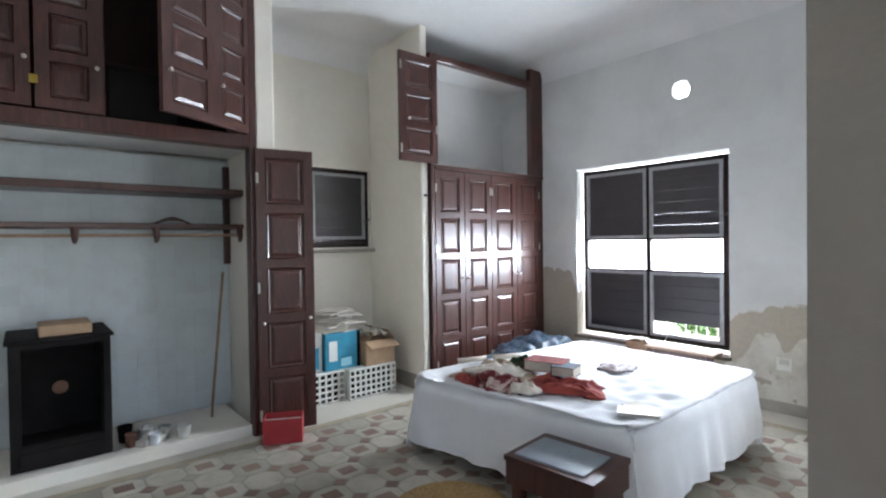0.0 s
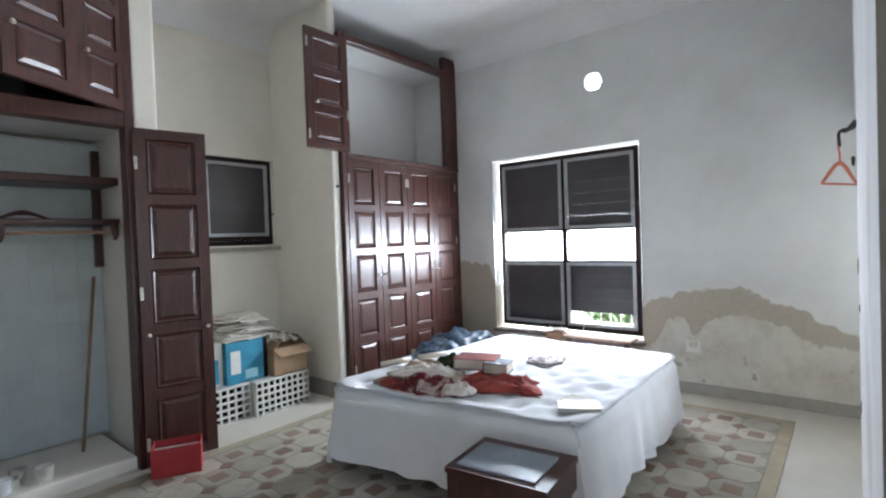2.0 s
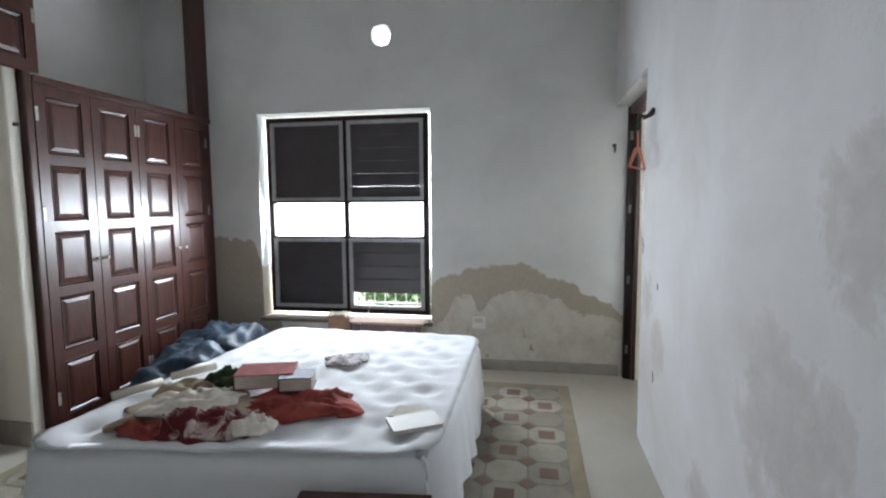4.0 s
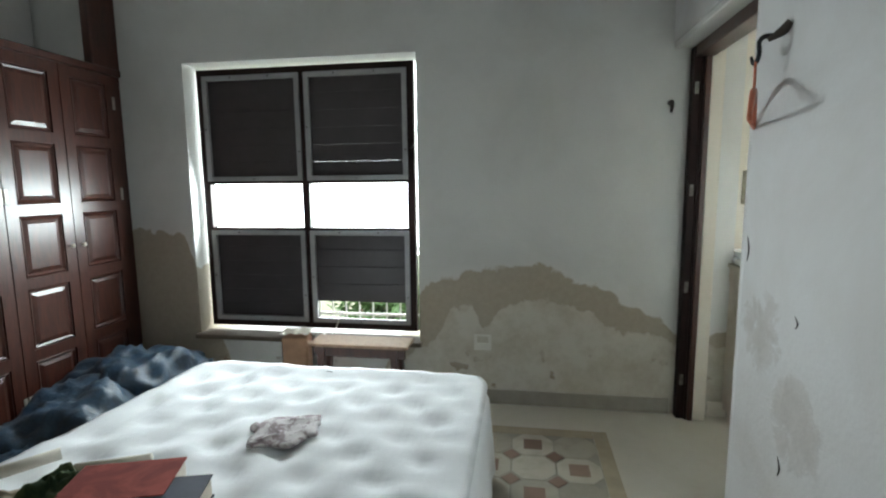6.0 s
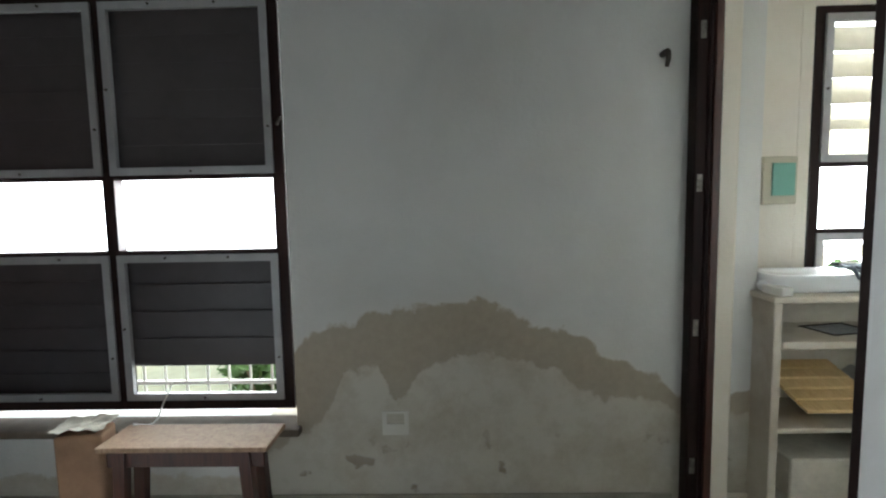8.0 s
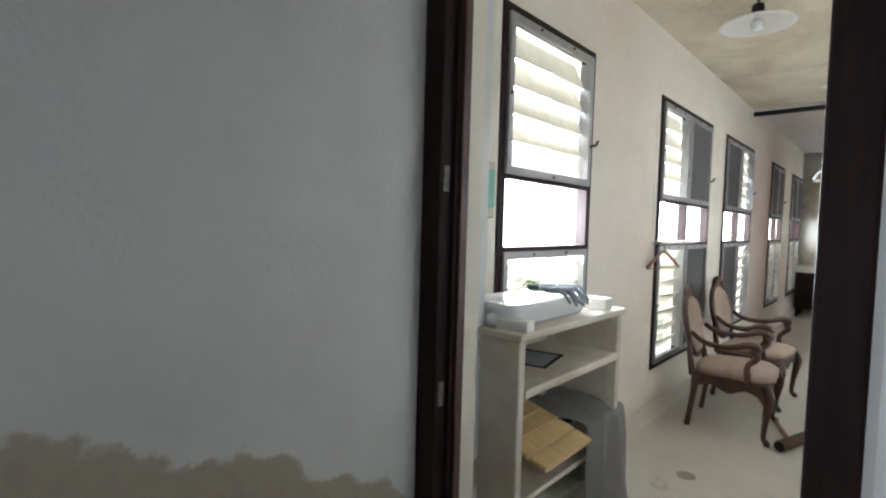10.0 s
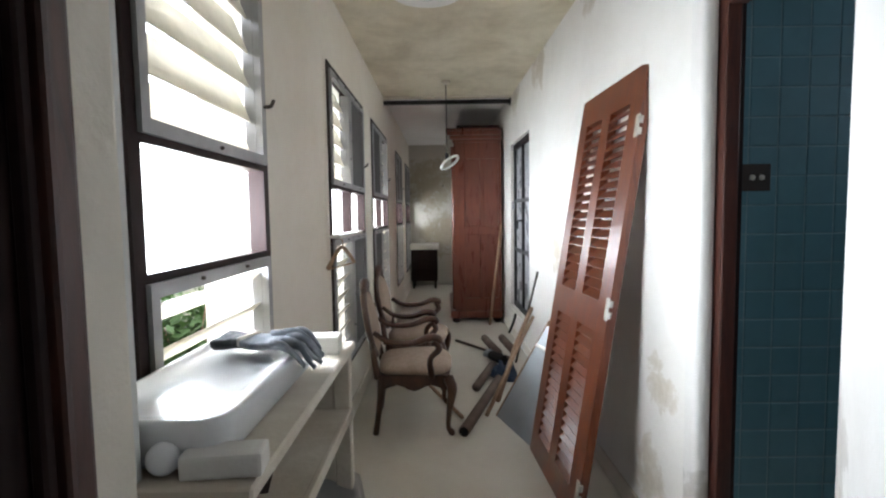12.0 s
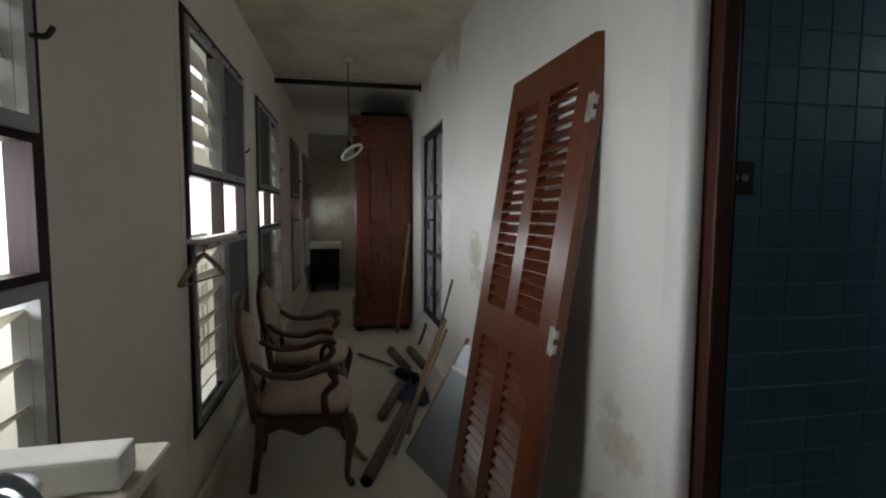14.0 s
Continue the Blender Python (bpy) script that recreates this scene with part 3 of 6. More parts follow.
def leaf_door(name, label, width, height, rows, m, columns=1, thick=0.035, knob=None, mat=None, hinges=(), group="", parent=None, category="door", zs=None):
    """A panelled leaf: frame with openings, a raised field in each, knob and hinges. x along its width, y its thickness, front at y = 0."""
    mat = mat or M_DARKWOOD
    stile, rail = 0.075, 0.07
    cell_h = (height - rail * (rows + 1)) / rows
    cell_w = (width - stile * (columns + 1)) / columns
    holes = []
    for r in range(rows):
        for c in range(columns):
            x0, z0 = stile + c * (cell_w + stile), rail + r * (cell_h + rail)
            holes.append((x0, x0 + cell_w, z0, z0 + cell_h))
    frame_mesh = wall_mesh("y", 0, thick, 0, width, 0, height, holes)
    if parent:
        top = part(name, frame_mesh, mat, parent, label)
        top.matrix_basis = m
    else:
        top = thing(name, label, category, m, group)
        part("leaf_frame", frame_mesh, mat, top)
    # moulding step and raised field, shared by all panels of the leaf
    bm = bmesh.new()
    quad_box(bm, 0.0, cell_w, 0.014, thick - 0.006, 0.0, cell_h)
    bm2 = bmesh.new()
    w, h, i, k = cell_w, cell_h, 0.028, 0.05
    ring = [[bm2.verts.new((x, y, z)) for x, z in ((a, a), (w - a, a), (w - a, h - a), (a, h - a))] for a, y in ((0.0, 0.013), (i * 0.4, 0.003), (i * 0.9, 0.013), (k, 0.004))]
    for a, b in zip(ring, ring[1:]):
        for q in range(4):
            bm2.faces.new((a[q], a[(q + 1) % 4], b[(q + 1) % 4], b[q]))
    bm2.faces.new(ring[-1])
    me = mesh_of(bm2, "panel", mat)
    tmp = mesh_of(bm, "panel_back", mat)
    joined = bmesh.new()
    joined.from_mesh(me)
    joined.from_mesh(tmp)
    me = mesh_of(joined, "panel", mat)
    for x0, x1, z0, z1 in holes:
        shared("panel", me, top, pose(x0, 0, z0))
    if knob:
        part("knob", moved(lathe([(0.006, 0), (0.006, 0.012), (0.014, 0.018), (0.015, 0.026), (0.009, 0.032), (0.002, 0.034)], 12), pose(knob[0], 0, knob[1], 90)), M_KNOB, top, "small round cream knob", True)
    for hx, hz in hinges:
        part("hinge", box(hx - 0.012, hx + 0.012, -0.004, 0.002, hz - 0.045, hz + 0.045, 0.002), M_BRASS, top, "dull metal hinge")
    return top

# ---- bedroom: fixed joinery ----
def jalousie_window(name, label, m, width, height, columns, gap, sash_fill, frame=0.055, mat=None, depth=0.06, slat_mat=None, bars=True):
    """A window with a clear band gap = (z0, z1) between sashes; sash_fill[(column, row)] is 'closed', 'leaky', 'open', 'ajar', 'flared', 'screen' or 'lifted'."""
    mat = mat or M_FRAME
    w = thing(name, label, "window", m, kind="structure")
    xs = [frame + c * (width - frame) / columns for c in range(columns)]
    cw = (width - frame) / columns - frame
    holes = []
    for x in xs:
        holes += [(x, x + cw, frame, gap[0] - 0.03), (x, x + cw, gap[0], gap[1]), (x, x + cw, gap[1] + 0.03, height - frame)]
    part("window_frame", wall_mesh("y", 0, depth, 0, width, 0, height, holes), mat, w)
    for c, x in enumerate(xs):
        for r, (z0, z1) in enumerate(((frame, gap[0] - 0.03), (gap[1] + 0.03, height - frame))):
            kind = sash_fill[c, r]
            sash = part("sash", wall_mesh("y", -0.012, 0.012, x - 0.008, x + cw + 0.008, z0 - 0.008, z1 + 0.008, [(x + 0.026, x + cw - 0.026, z0 + 0.026, z1 - 0.026)]), M_SASH, w, "dull aluminium sash")
            for fx, fz in ((x + cw * 0.3, z1 - 0.006), (x + cw * 0.7, z1 - 0.006), (x + cw * 0.5, z0 + 0.006), (x + 0.006, (z0 + z1) / 2), (x + cw - 0.006, z0 + 0.2)):
                part("screw", moved(lathe([(0.006, 0), (0.005, 0.008), (0.001, 0.01)], 8), pose(fx, -0.012, fz, 90)), M_IRON, sash)
            a, b, lo, hi = x + 0.024, x + cw - 0.024, z0 + 0.026, z1 - 0.026
            if kind == "screen":
                part("insect_screen", box(a, b, 0.0, 0.004, lo, hi, 0), M_SCREEN, sash, "grey insect screen")
                continue
            if kind == "lifted":
                lo += 0.125
            if kind in ("closed", "lifted", "leaky"):
                a, b, hi = a - 0.02, b + 0.02, hi + 0.02
                lo -= 0.02 if kind != "lifted" else 0.0
            n = max(3, round((hi - lo) / 0.118))
            pitch = (hi - lo) / n
            tilt = {"closed": 6, "lifted": 6, "leaky": 9, "flared": -22, "ajar": 38, "open": 50}[kind]
            depth_s = pitch * {"closed": 1.06, "lifted": 1.06, "leaky": 1.0, "flared": 1.12, "ajar": 1.15, "open": 0.9}[kind]
            me = mesh_of(box(a, b, -0.003, 0.003, -depth_s / 2, depth_s / 2, 0.0015), "slat", slat_mat or M_FROST)
            if abs(tilt) > 20:
                for cx in (a - 0.006, b - 0.002):
                    part("channel", box(cx, cx + 0.008, 0.0125, 0.05, lo, hi, 0.001), M_SASH, sash)
            for k in range(n):
                shared("slat", me, sash, pose(0, 0.03 if abs(tilt) < 20 else 0.058, lo + pitch * (k + 0.5), tilt))
    # latch
    part("latch", tube([(width - 0.02, -0.002, gap[1] + 0.24), (width - 0.016, -0.025, gap[1] + 0.24), (width + 0.004, -0.03, gap[1] + 0.265)], 0.007, 6, 3), M_IRON, w, "iron window latch")
    return w


jalousie_window("window_1", "dark wooden jalousie window with closed dusty slats", pose(-3.4, 5.44, 0.475), 1.64, 1.925, 2, (0.765, 1.09), {(0, 0): "closed", (1, 0): "lifted", (0, 1): "closed", (1, 1): "leaky"}, slat_mat=M_SLAT_DARK)
setting("window_sill", box(-3.46, -1.7, YN - 0.05, YN + 0.12, 0.4, 0.435, 0.01, 2), M_SILL, "dusty brown sill under the bedroom window", "sill")
jalousie_window("window_2", "small dark framed window closed by a screen", pose(XA - 0.03, 2.6, 1.53, 0, 0, 90), 0.77, 0.9, 1, (0.07, 0.0704), {(0, 0): "closed", (0, 1): "closed"}, slat_mat=M_SLAT_DARK)
setting("alcove_sill", box(XA - 0.02, XA + 0.1, 2.3, 3.46, 1.47, 1.51, 0.01, 2), M_STONE_T, "thin plaster ledge under the small window", "sill")

# grille outside the bedroom window
for name, x0, x1, z0, z1, n in (("window_grille", -3.4, -1.76, 0.42, 1.16, 15),):
    g = thing(name, "white painted iron grille outside the window", "grille")
    me = mesh_of(tube([(0, 0, z0), (0, 0, z1)], 0.007, 6, 1), "bar", M_WHITEPAINT)
    for k in range(n):
        shared("bar", me, g, pose(x0 + (x1 - x0) * (k + 0.5) / n, 5.6, 0))
    for z in (z0 + 0.12, z1 - 0.1):
        part("rail", box(x0, x1, 5.59, 5.61, z, z + 0.02, 0.003), M_WHITEPAINT, g)

# door frame between bedroom and gallery
df = thing("door_frame", "dark red-brown door frame with old hinges", "door frame", kind="structure")
far_jamb = part("jamb", box(0.01, 0.07, 5.265, 5.338, 0.0, 2.36, 0.006, 2), M_FRAME, df, "near-black worn jamb")
part("rebate", box(0.055, 0.07, 5.25, 5.265, 0.0, 2.3, 0.003), M_FRAME, far_jamb)
part("jamb_lining", box(0.072, 0.105, 5.24, 5.338, 0.0, 2.36, 0.006, 2), M_DARKWOOD, df)
part("jamb", box(0.03, 0.085, 4.341, 4.42, 0.0, 2.36, 0.006, 2), M_FRAME, df, "near-black worn jamb")
part("jamb_lining", box(0.087, 0.118, 4.341, 4.416, 0.0, 2.36, 0.005, 2), M_DARKWOOD, df)
part("head", box(0.01, 0.118, 4.421, 5.24, 2.29, 2.36, 0.006, 2), M_DARKWOOD, df)
for z in (2.115, 1.498, 0.885, 0.27):
    h = part("hinge", box(0.02, 0.044, 5.26, 5.264, z - 0.036, z + 0.036, 0.004), M_HINGE, df, "pale empty hinge leaf")
setting("door_reveal", box(0.107, 0.185, 5.252, 5.338, 0.0, 2.36, 0.008, 2), M_CREAM, "cream plaster edge behind the door frame", "trim")
# thin dark sheet over the wall end: brown-grey paint with its shade mixed in
setting("entry_reveal", box(XE - 0.002, 0.122, 1.282, 1.2885, 0.0, 2.39, 0.002), M_REVEAL_SHADE, "brown-grey painted reveal of the entrance, darkened for its shade", "trim")
# plaster soffit over the recessed frame and skirting
setting("door_soffit", box(XE + 0.002, 0.12, 4.342, YN - 0.002, 2.362, 2.398, 0.01, 2), M_WALL, "rounded plaster soffit over the door", "trim")
setting("baseboard", box(-3.9, -0.02, YN - 0.014, YN - 0.001, 0.0, 0.105, 0.005, 2), M_STONE_T, "low grey cement skirting", "skirting")
setting("baseboard_stub", box(0.225, 0.338, YN - 0.016, YN - 0.002, 0.0, 0.1, 0.005, 2), M_CREAM, "low plaster skirting", "skirting")
setting("baseboard_pier", box(-4.95, XW - 0.02, 3.365, 3.384, 0.0, 0.16, 0.005, 2), M_STONE_T, "grey cement skirting on the pier", "skirting")

# cove between the bedroom walls and ceiling
def cove(name, a, b, inward, mat, r=0.16):
    """A quarter-round plaster fillet from a to b under the ceiling; inward: the way into the room."""
    bm, a, b, inward = bmesh.new(), Vector(a), Vector(b), Vector(inward)
    up = Vector((0, 0, 1))
    rows = []
    for p in (a, b):
        ring = [p + inward * r * (1 - math.sin(t)) - up * r * (1 - math.cos(t)) for t in (math.pi / 2 * k / 8 for k in range(9))]
        rows.append([bm.verts.new(v) for v in ring] + [bm.verts.new(p)])
    n = len(rows[0])
    for k in range(n):
        bm.faces.new((rows[0][k], rows[0][(k + 1) % n], rows[1][(k + 1) % n], rows[1][k]))
    bm.faces.new(rows[0][::-1])
    bm.faces.new(rows[1])
    # the curve stays smooth, the hidden back is cut off sharply
    for e in bm.edges:
        if any(len(f.verts) > 4 for f in e.link_faces) or rows[0][-1] in e.verts or rows[1][-1] in e.verts or {*e.verts} in ({rows[0][0], rows[1][0]}, {rows[0][-2], rows[1][-2]}):
            e.smooth = False
    return setting(name, bm, mat, "rounded plaster cove under the ceiling", "cove", True)


cove("cove_north", (-5.0, YN, ZB), (XE, YN, ZB), (0, -1, 0), M_CEIL, 0.26)
cove("cove_east", (XE, -1.2, ZB), (XE, YN, ZB), (-1, 0, 0), M_CEIL, 0.26)
cove("cove_west", (XA, -1.2, ZB), (XA, YN, ZB), (1, 0, 0), M_CEIL, 0.26)

# wardrobe beside the window: carcass, four leaves, open upper cabinet
ward = thing("wardrobe", "tall built-in dark red wooden wardrobe, upper part open", "wardrobe")
part("post", box(XW - 0.06, XW + 0.012, 3.478, 3.53, 0.0, 3.58, 0.006), M_DARKWOOD, ward)
part("post", box(XW - 0.06, XW + 0.012, 5.1, 5.335, 2.36, 3.74, 0.006), M_DARKWOOD, ward, "scarred dark wooden post")
part("rail", box(XW - 0.06, XW + 0.02, 3.53, 5.1, 3.5, 3.575, 0.006), M_DARKWOOD, ward)
part("rail", box(XW - 0.06, XW + 0.02, 3.53, 5.335, 2.35, 2.4, 0.006), M_DARKWOOD, ward)
part("side", box(XA + 0.01, XW - 0.06, 3.478, 3.495, 0.0, 3.8, 0.003), M_WALL, ward, "white plaster lining")
part("back", box(XA + 0.35, XA + 0.37, 3.495, 5.33, 0.0, 3.8, 0.003), M_WALL, ward, "white plaster lining")
part("shelf", box(XA + 0.37, XW - 0.06, 3.495, 5.335, 2.33, 2.36, 0.003), M_WALL, ward)
part("lining", box(XA + 0.37, XW - 0.06, 3.495, 5.335, 3.58, 3.6, 0.003), M_WALL, ward, "white plaster lining")
part("plinth", box(XW - 0.08, XW - 0.01, 3.53, 5.335, 0.0, 0.05, 0.004), M_DARKWOOD, ward)
part("filler", box(XW - 0.05, XW, 5.262, 5.335, 0.05, 2.35, 0.004), M_DARKWOOD, ward)
ys = (3.53, 3.955, 4.38, 4.82, 5.262)
for k in range(4):
    y0, w = ys[k] + 0.003, ys[k + 1] - ys[k] - 0.006
    leaf_door("door", "", w, 2.29, 5, pose(XW + 0.012, y0, 0.055, 0, 0, 90), knob=((w - 0.04) if k % 2 == 0 else 0.04, 1.12), hinges=((0.012 if k % 2 == 0 else w - 0.012, 2.1), (0.012 if k % 2 == 0 else w - 0.012, 1.45), (0.012 if k % 2 == 0 else w - 0.012, 0.2)), parent=ward)
leaf_door("upper_door", "small dark wooden door swung open", 0.48, 1.09, 3, pose(XW + 0.06, 3.06, 2.4, 0, 0, 90), knob=(0.1, 0.42), hinges=((0.47, 0.35), (0.012, 0.95), (0.012, 0.12)), parent=ward)
part("hinge_arm", tube([(XW + 0.03, 3.56, 3.3), (XW + 0.045, 3.57, 3.3)], 0.01, 6, 1), M_BRASS, ward)

# open closet with tiled back
cl = thing("closet", "open built-in closet with dark wooden cabinets above", "closet")
YS, YL = 1.66, -0.7
part("post", box(-4.05, XW + 0.01, 1.595, 1.657, 0.0, 3.9, 0.006), M_DARKWOOD, cl)
part("lintel", box(-4.06, XW + 0.01, YL, 1.595, 2.36, 2.47, 0.006), M_DARKWOOD, cl)
part("cabinet_floor", box(-4.7, -4.06, YL, 1.655, 2.38, 2.43, 0.004), M_WALL, cl, "whitewashed underside")
# near-black back, shelf and box: the open cavity's shade put into their colour
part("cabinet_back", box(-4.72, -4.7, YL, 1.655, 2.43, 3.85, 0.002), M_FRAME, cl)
part("cabinet_divider", box(-4.7, -4.05, 0.6, 0.64, 2.43, 3.85, 0.003), M_DARKWOOD, cl)
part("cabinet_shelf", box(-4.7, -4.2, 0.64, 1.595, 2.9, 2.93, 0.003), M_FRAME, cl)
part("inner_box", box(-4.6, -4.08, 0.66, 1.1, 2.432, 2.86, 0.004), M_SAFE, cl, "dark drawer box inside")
part("end_wall", box(-5.0, XW - 0.02, YL - 0.1, YL, 0.0, 3.85, 0.004), M_CREAM, cl)
for z, t in ((2.0, 0.055), (1.715, 0.04)):
    part("shelf", box(-4.7, -4.28, YL, 1.655, z, z + t, 0.006), M_DARKWOOD, cl, "sagging dark wooden shelf")
for y in (0.46, 0.98, 1.62):
    part("bracket", moved(tube([(0, 0, 0), (0.02, 0, -0.07), (0.0, 0, -0.11)], [0.03, 0.025, 0.012], 6, 3), pose(-4.3, y, 1.715)), M_DARKWOOD, cl)
part("rail_bar", tube([(-4.32, YL, 1.66), (-4.32, 1.65, 1.66)], 0.012, 8, 1), M_STICK, cl, "wooden hanging rail")
part("upright", box(-4.7, -4.66, 1.6, 1.655, 1.4, 2.3, 0.004), M_DARKWOOD, cl)
part("plinth", box(-4.72, -3.99, YL, 1.595, 0.0, 0.09, 0.008, 2), M_CREAM, cl, "raised pale closet floor")
part("tile_bed", box(-4.76, -4.725, YL, 1.657, 0.09, 2.36, 0), M_GROUT_W, cl)
leaf_door("door", "panelled closet door standing wide open", 0.46, 2.34, 5, pose(XW + 0.04, 1.63, 0.02, 0, 0, 78), knob=(0.42, 0.93), hinges=((0.01, 2.1), (0.01, 1.2), (0.01, 0.15)), parent=cl)
part("second_knob", moved(lathe([(0.006, 0), (0.014, 0.02), (0.004, 0.03)], 10), pose(XW + 0.05, 1.67, 0.93, 0, 90, 0)), M_KNOB, cl, "", True)
# bifold leaves of the upper cabinet: one pair ajar, one shut
leaf_door("upper_door", "dark wooden folding cabinet door, half open", 0.4, 1.3, 4, pose(-3.74, 1.287, 2.47, 0, 0, 123), knob=(0.06, 0.3), hinges=((0.39, 0.1), (0.39, 1.2)), parent=cl)
leaf_door("upper_door", "dark wooden folding cabinet door, half open", 0.45, 1.3, 4, pose(-3.515, 0.897, 2.47, 0, 0, 120), knob=(0.05, 0.28), parent=cl)
part("sticker", box(XW + 0.045, XW + 0.048, 0.22, 0.265, 2.62, 2.675, 0), M_YELLOWTAG, cl, "yellow paper sticker")
for y0, w in ((-0.12, 0.35), (0.25, 0.36)):
    leaf_door("upper_door", "shut dark wooden upper closet door", w, 1.3, 4, pose(XW + 0.015, y0, 2.48, 0, 0, 90), knob=(w - 0.03, 0.3), parent=cl)

# ---- bedroom: the bed ----
BX0, BX1, BY0, BY1, BZ = -2.84, -1.15, 2.49, 4.47, 0.56


def bed_spread():
    """A sheet thrown over a buttoned mattress: quilted top, rounded shoulders and hanging folds."""
    bm = bmesh.new()
    nu, nv = 84, 96
    cx, cy, hx, hy = (BX0 + BX1) / 2, (BY0 + BY1) / 2, (BX1 - BX0) / 2, (BY1 - BY0) / 2
    drop = 0.5
    grid = []
    for j in range(nv + 1):
        row = []
        for i in range(nu + 1):
            a = (i / nu * 2 - 1) * (hx + drop)
            b = (j / nv * 2 - 1) * (hy + drop)
            ox, oy = max(0, abs(a) - hx), max(0, abs(b) - hy)
            over = math.hypot(ox, oy) if ox and oy else max(ox, oy)
            x, y = max(-hx, min(hx, a)), max(-hy, min(hy, b))
            dx = (ox / over if over else 0) * math.copysign(1, a)
            dy = (oy / over if over else 0) * math.copysign(1, b)
            r = 0.09
            if over < r * 1.57:
                t = over / r
                out, down = r * math.sin(t), r * (1 - math.cos(t))
            else:
                out, down = r, r + (over - r * 1.57)
            hang = max(0, down - r)
            s = a if abs(dy) > abs(dx) else b
            fold = 0.05 * hang * (math.sin(s * 17 + 2.2 * math.sin(s * 5)) + 0.6 * noise.noise(Vector((s * 9, hang * 3, 3.3))))
            out += fold + hang * 0.1
            z = BZ - min(down, BZ - 0.04 - 0.05 * noise.noise(Vector((s * 4, 1.7, 0))))
            if over == 0:
                # buttons in a staggered grid pull the top down
                q = 0.0
                for n_ in range(2):
                    u = (x + cx) / 0.27 + 0.5 * n_
                    v = (y + cy) / 0.3 + 0.5 * n_
                    du, dv = u - round(u), v - round(v)
                    q += math.exp(-(du * du + dv * dv) * 26)
                q *= min(1.0, max(0.0, min(hx - abs(x), hy - abs(y)) - 0.05) / 0.1)
                z += -0.024 * q + 0.012 * noise.fractal(Vector((x * 5, y * 5, 0.3)), 0.9, 2.0, 4)
                edge_d = min(hx - abs(x), hy - abs(y))
                z += 0.012 * math.sin(min(1, edge_d / 0.14) * math.pi)
            else:
                z += 0.008 * noise.noise(Vector((a * 8, b * 8, 1)))
            fx, fy = x + dx * (out - 0.09), y + dy * (out - 0.09)
            # the mattress corners are round in plan
            ex, ey = max(0.0, abs(fx) - (hx - 0.2)), max(0.0, abs(fy) - (hy - 0.2))
            if ex > 0 and ey > 0:
                k = max(ex, ey) / math.hypot(ex, ey)
                fx = math.copysign(hx - 0.2 + ex * k, fx)
                fy = math.copysign(hy - 0.2 + ey * k, fy)
            # the bed narrows a little towards the window
            if fx < 0:
                fx += fx / hx * (0.03 - 0.08 * fy / hy)
            # it stands a little askew: its foot runs back towards one side
            if fy < 0:
                fy -= 0.11 * fx / hx * fy / hy
            row.append(bm.verts.new((cx + fx, cy + fy, z)))
        grid.append(row)
    for j in range(nv):
        for i in range(nu):
            bm.faces.new((grid[j][i], grid[j][i + 1], grid[j + 1][i + 1], grid[j + 1][i]))
    return bm


bed = thing("bed", "double bed under a white sheet over a buttoned mattress", "bed")
part("sheet", bed_spread(), M_SHEET, bed, "white cotton sheet with hanging folds", True)
part("mattress", box(BX0 + 0.06, BX1 - 0.06, BY0 + 0.22, BY1 - 0.06, 0.28, BZ - 0.06, 0.05, 3), M_CLOTH_WHITE, bed)
part("base", box(BX0 + 0.1, BX1 - 0.1, BY0 + 0.24, BY1 - 0.1, 0.14, 0.28, 0.01), M_DARKWOOD, bed)
for x in (BX0 + 0.14, BX1 - 0.2):
    for y in (BY0 + 0.28, BY1 - 0.2):
        part("leg", box(x, x + 0.06, y, y + 0.06, 0, 0.14, 0.005), M_FRAME, bed)

# bench at the foot of the bed
bench = thing("bench", "small dark wooden bench with a slate-coloured padded top", "bench", pose(-1.395, 2.315, 0, 0, 0, 6))
part("seat_frame", wall_mesh("y", -0.19, 0.19, -0.25, 0.25, 0.3, 0.45), M_DARKWOOD, bench)
part("pad", box(-0.215, 0.185, -0.16, 0.13, 0.452, 0.462, 0.006, 2), M_GLASSGREY, bench, "scuffed slate-blue leather pad")
part("pad_rim", wall_mesh("y", -0.2, 0.2, -0.255, 0.255, 0.425, 0.453), M_DARKWOOD, bench)
for x in (-0.23, 0.17):
    for y in (-0.17, 0.11):
        part("leg", box(x, x + 0.06, y, y + 0.06, 0, 0.3, 0.006, 2), M_DARKWOOD, bench)
rug = thing("straw_mat", "round ochre straw mat lying on the tiled floor", "mat")
part("mat", lathe([(0.36, 0.004), (0.37, 0.01), (0.35, 0.016), (0.02, 0.014)], 32, (-2.0, 2.05, 0.004)), M_YELLOWRUG, rug)


def soft_heap(name, label, cat, x, y, z, sx, sy, h, mat, seed, turn=0.0, thick=0.006, n=26):
    """A loose crumpled cloth lying on something."""
    t = thing(name, label, cat, pose(x, y, z, 0, 0, turn))
    f = crumple(seed, h, 4.5)

    def height(u, v):
        rim = min(1.0, 4.5 * min(u, 1 - u, v, 1 - v))
        return f(u, v) * (0.12 + 0.88 * rim)

    def edge(u, v):
        k = noise.noise(Vector((u * 3 + seed, v * 3, 0.5)))
        q = noise.noise(Vector((u * 3, v * 3 + seed, 4.5)))
        pinch = 0.28 * (abs(u - 0.5) * abs(v - 0.5) * 4)
        return (k * sx * 0.16 - (u - 0.5) * sx * pinch, q * sy * 0.16 - (v - 0.5) * sy * pinch)
    part("cloth", sheet(n, n, height, sx, sy, thick, edge), mat, t, "", True)
    return t


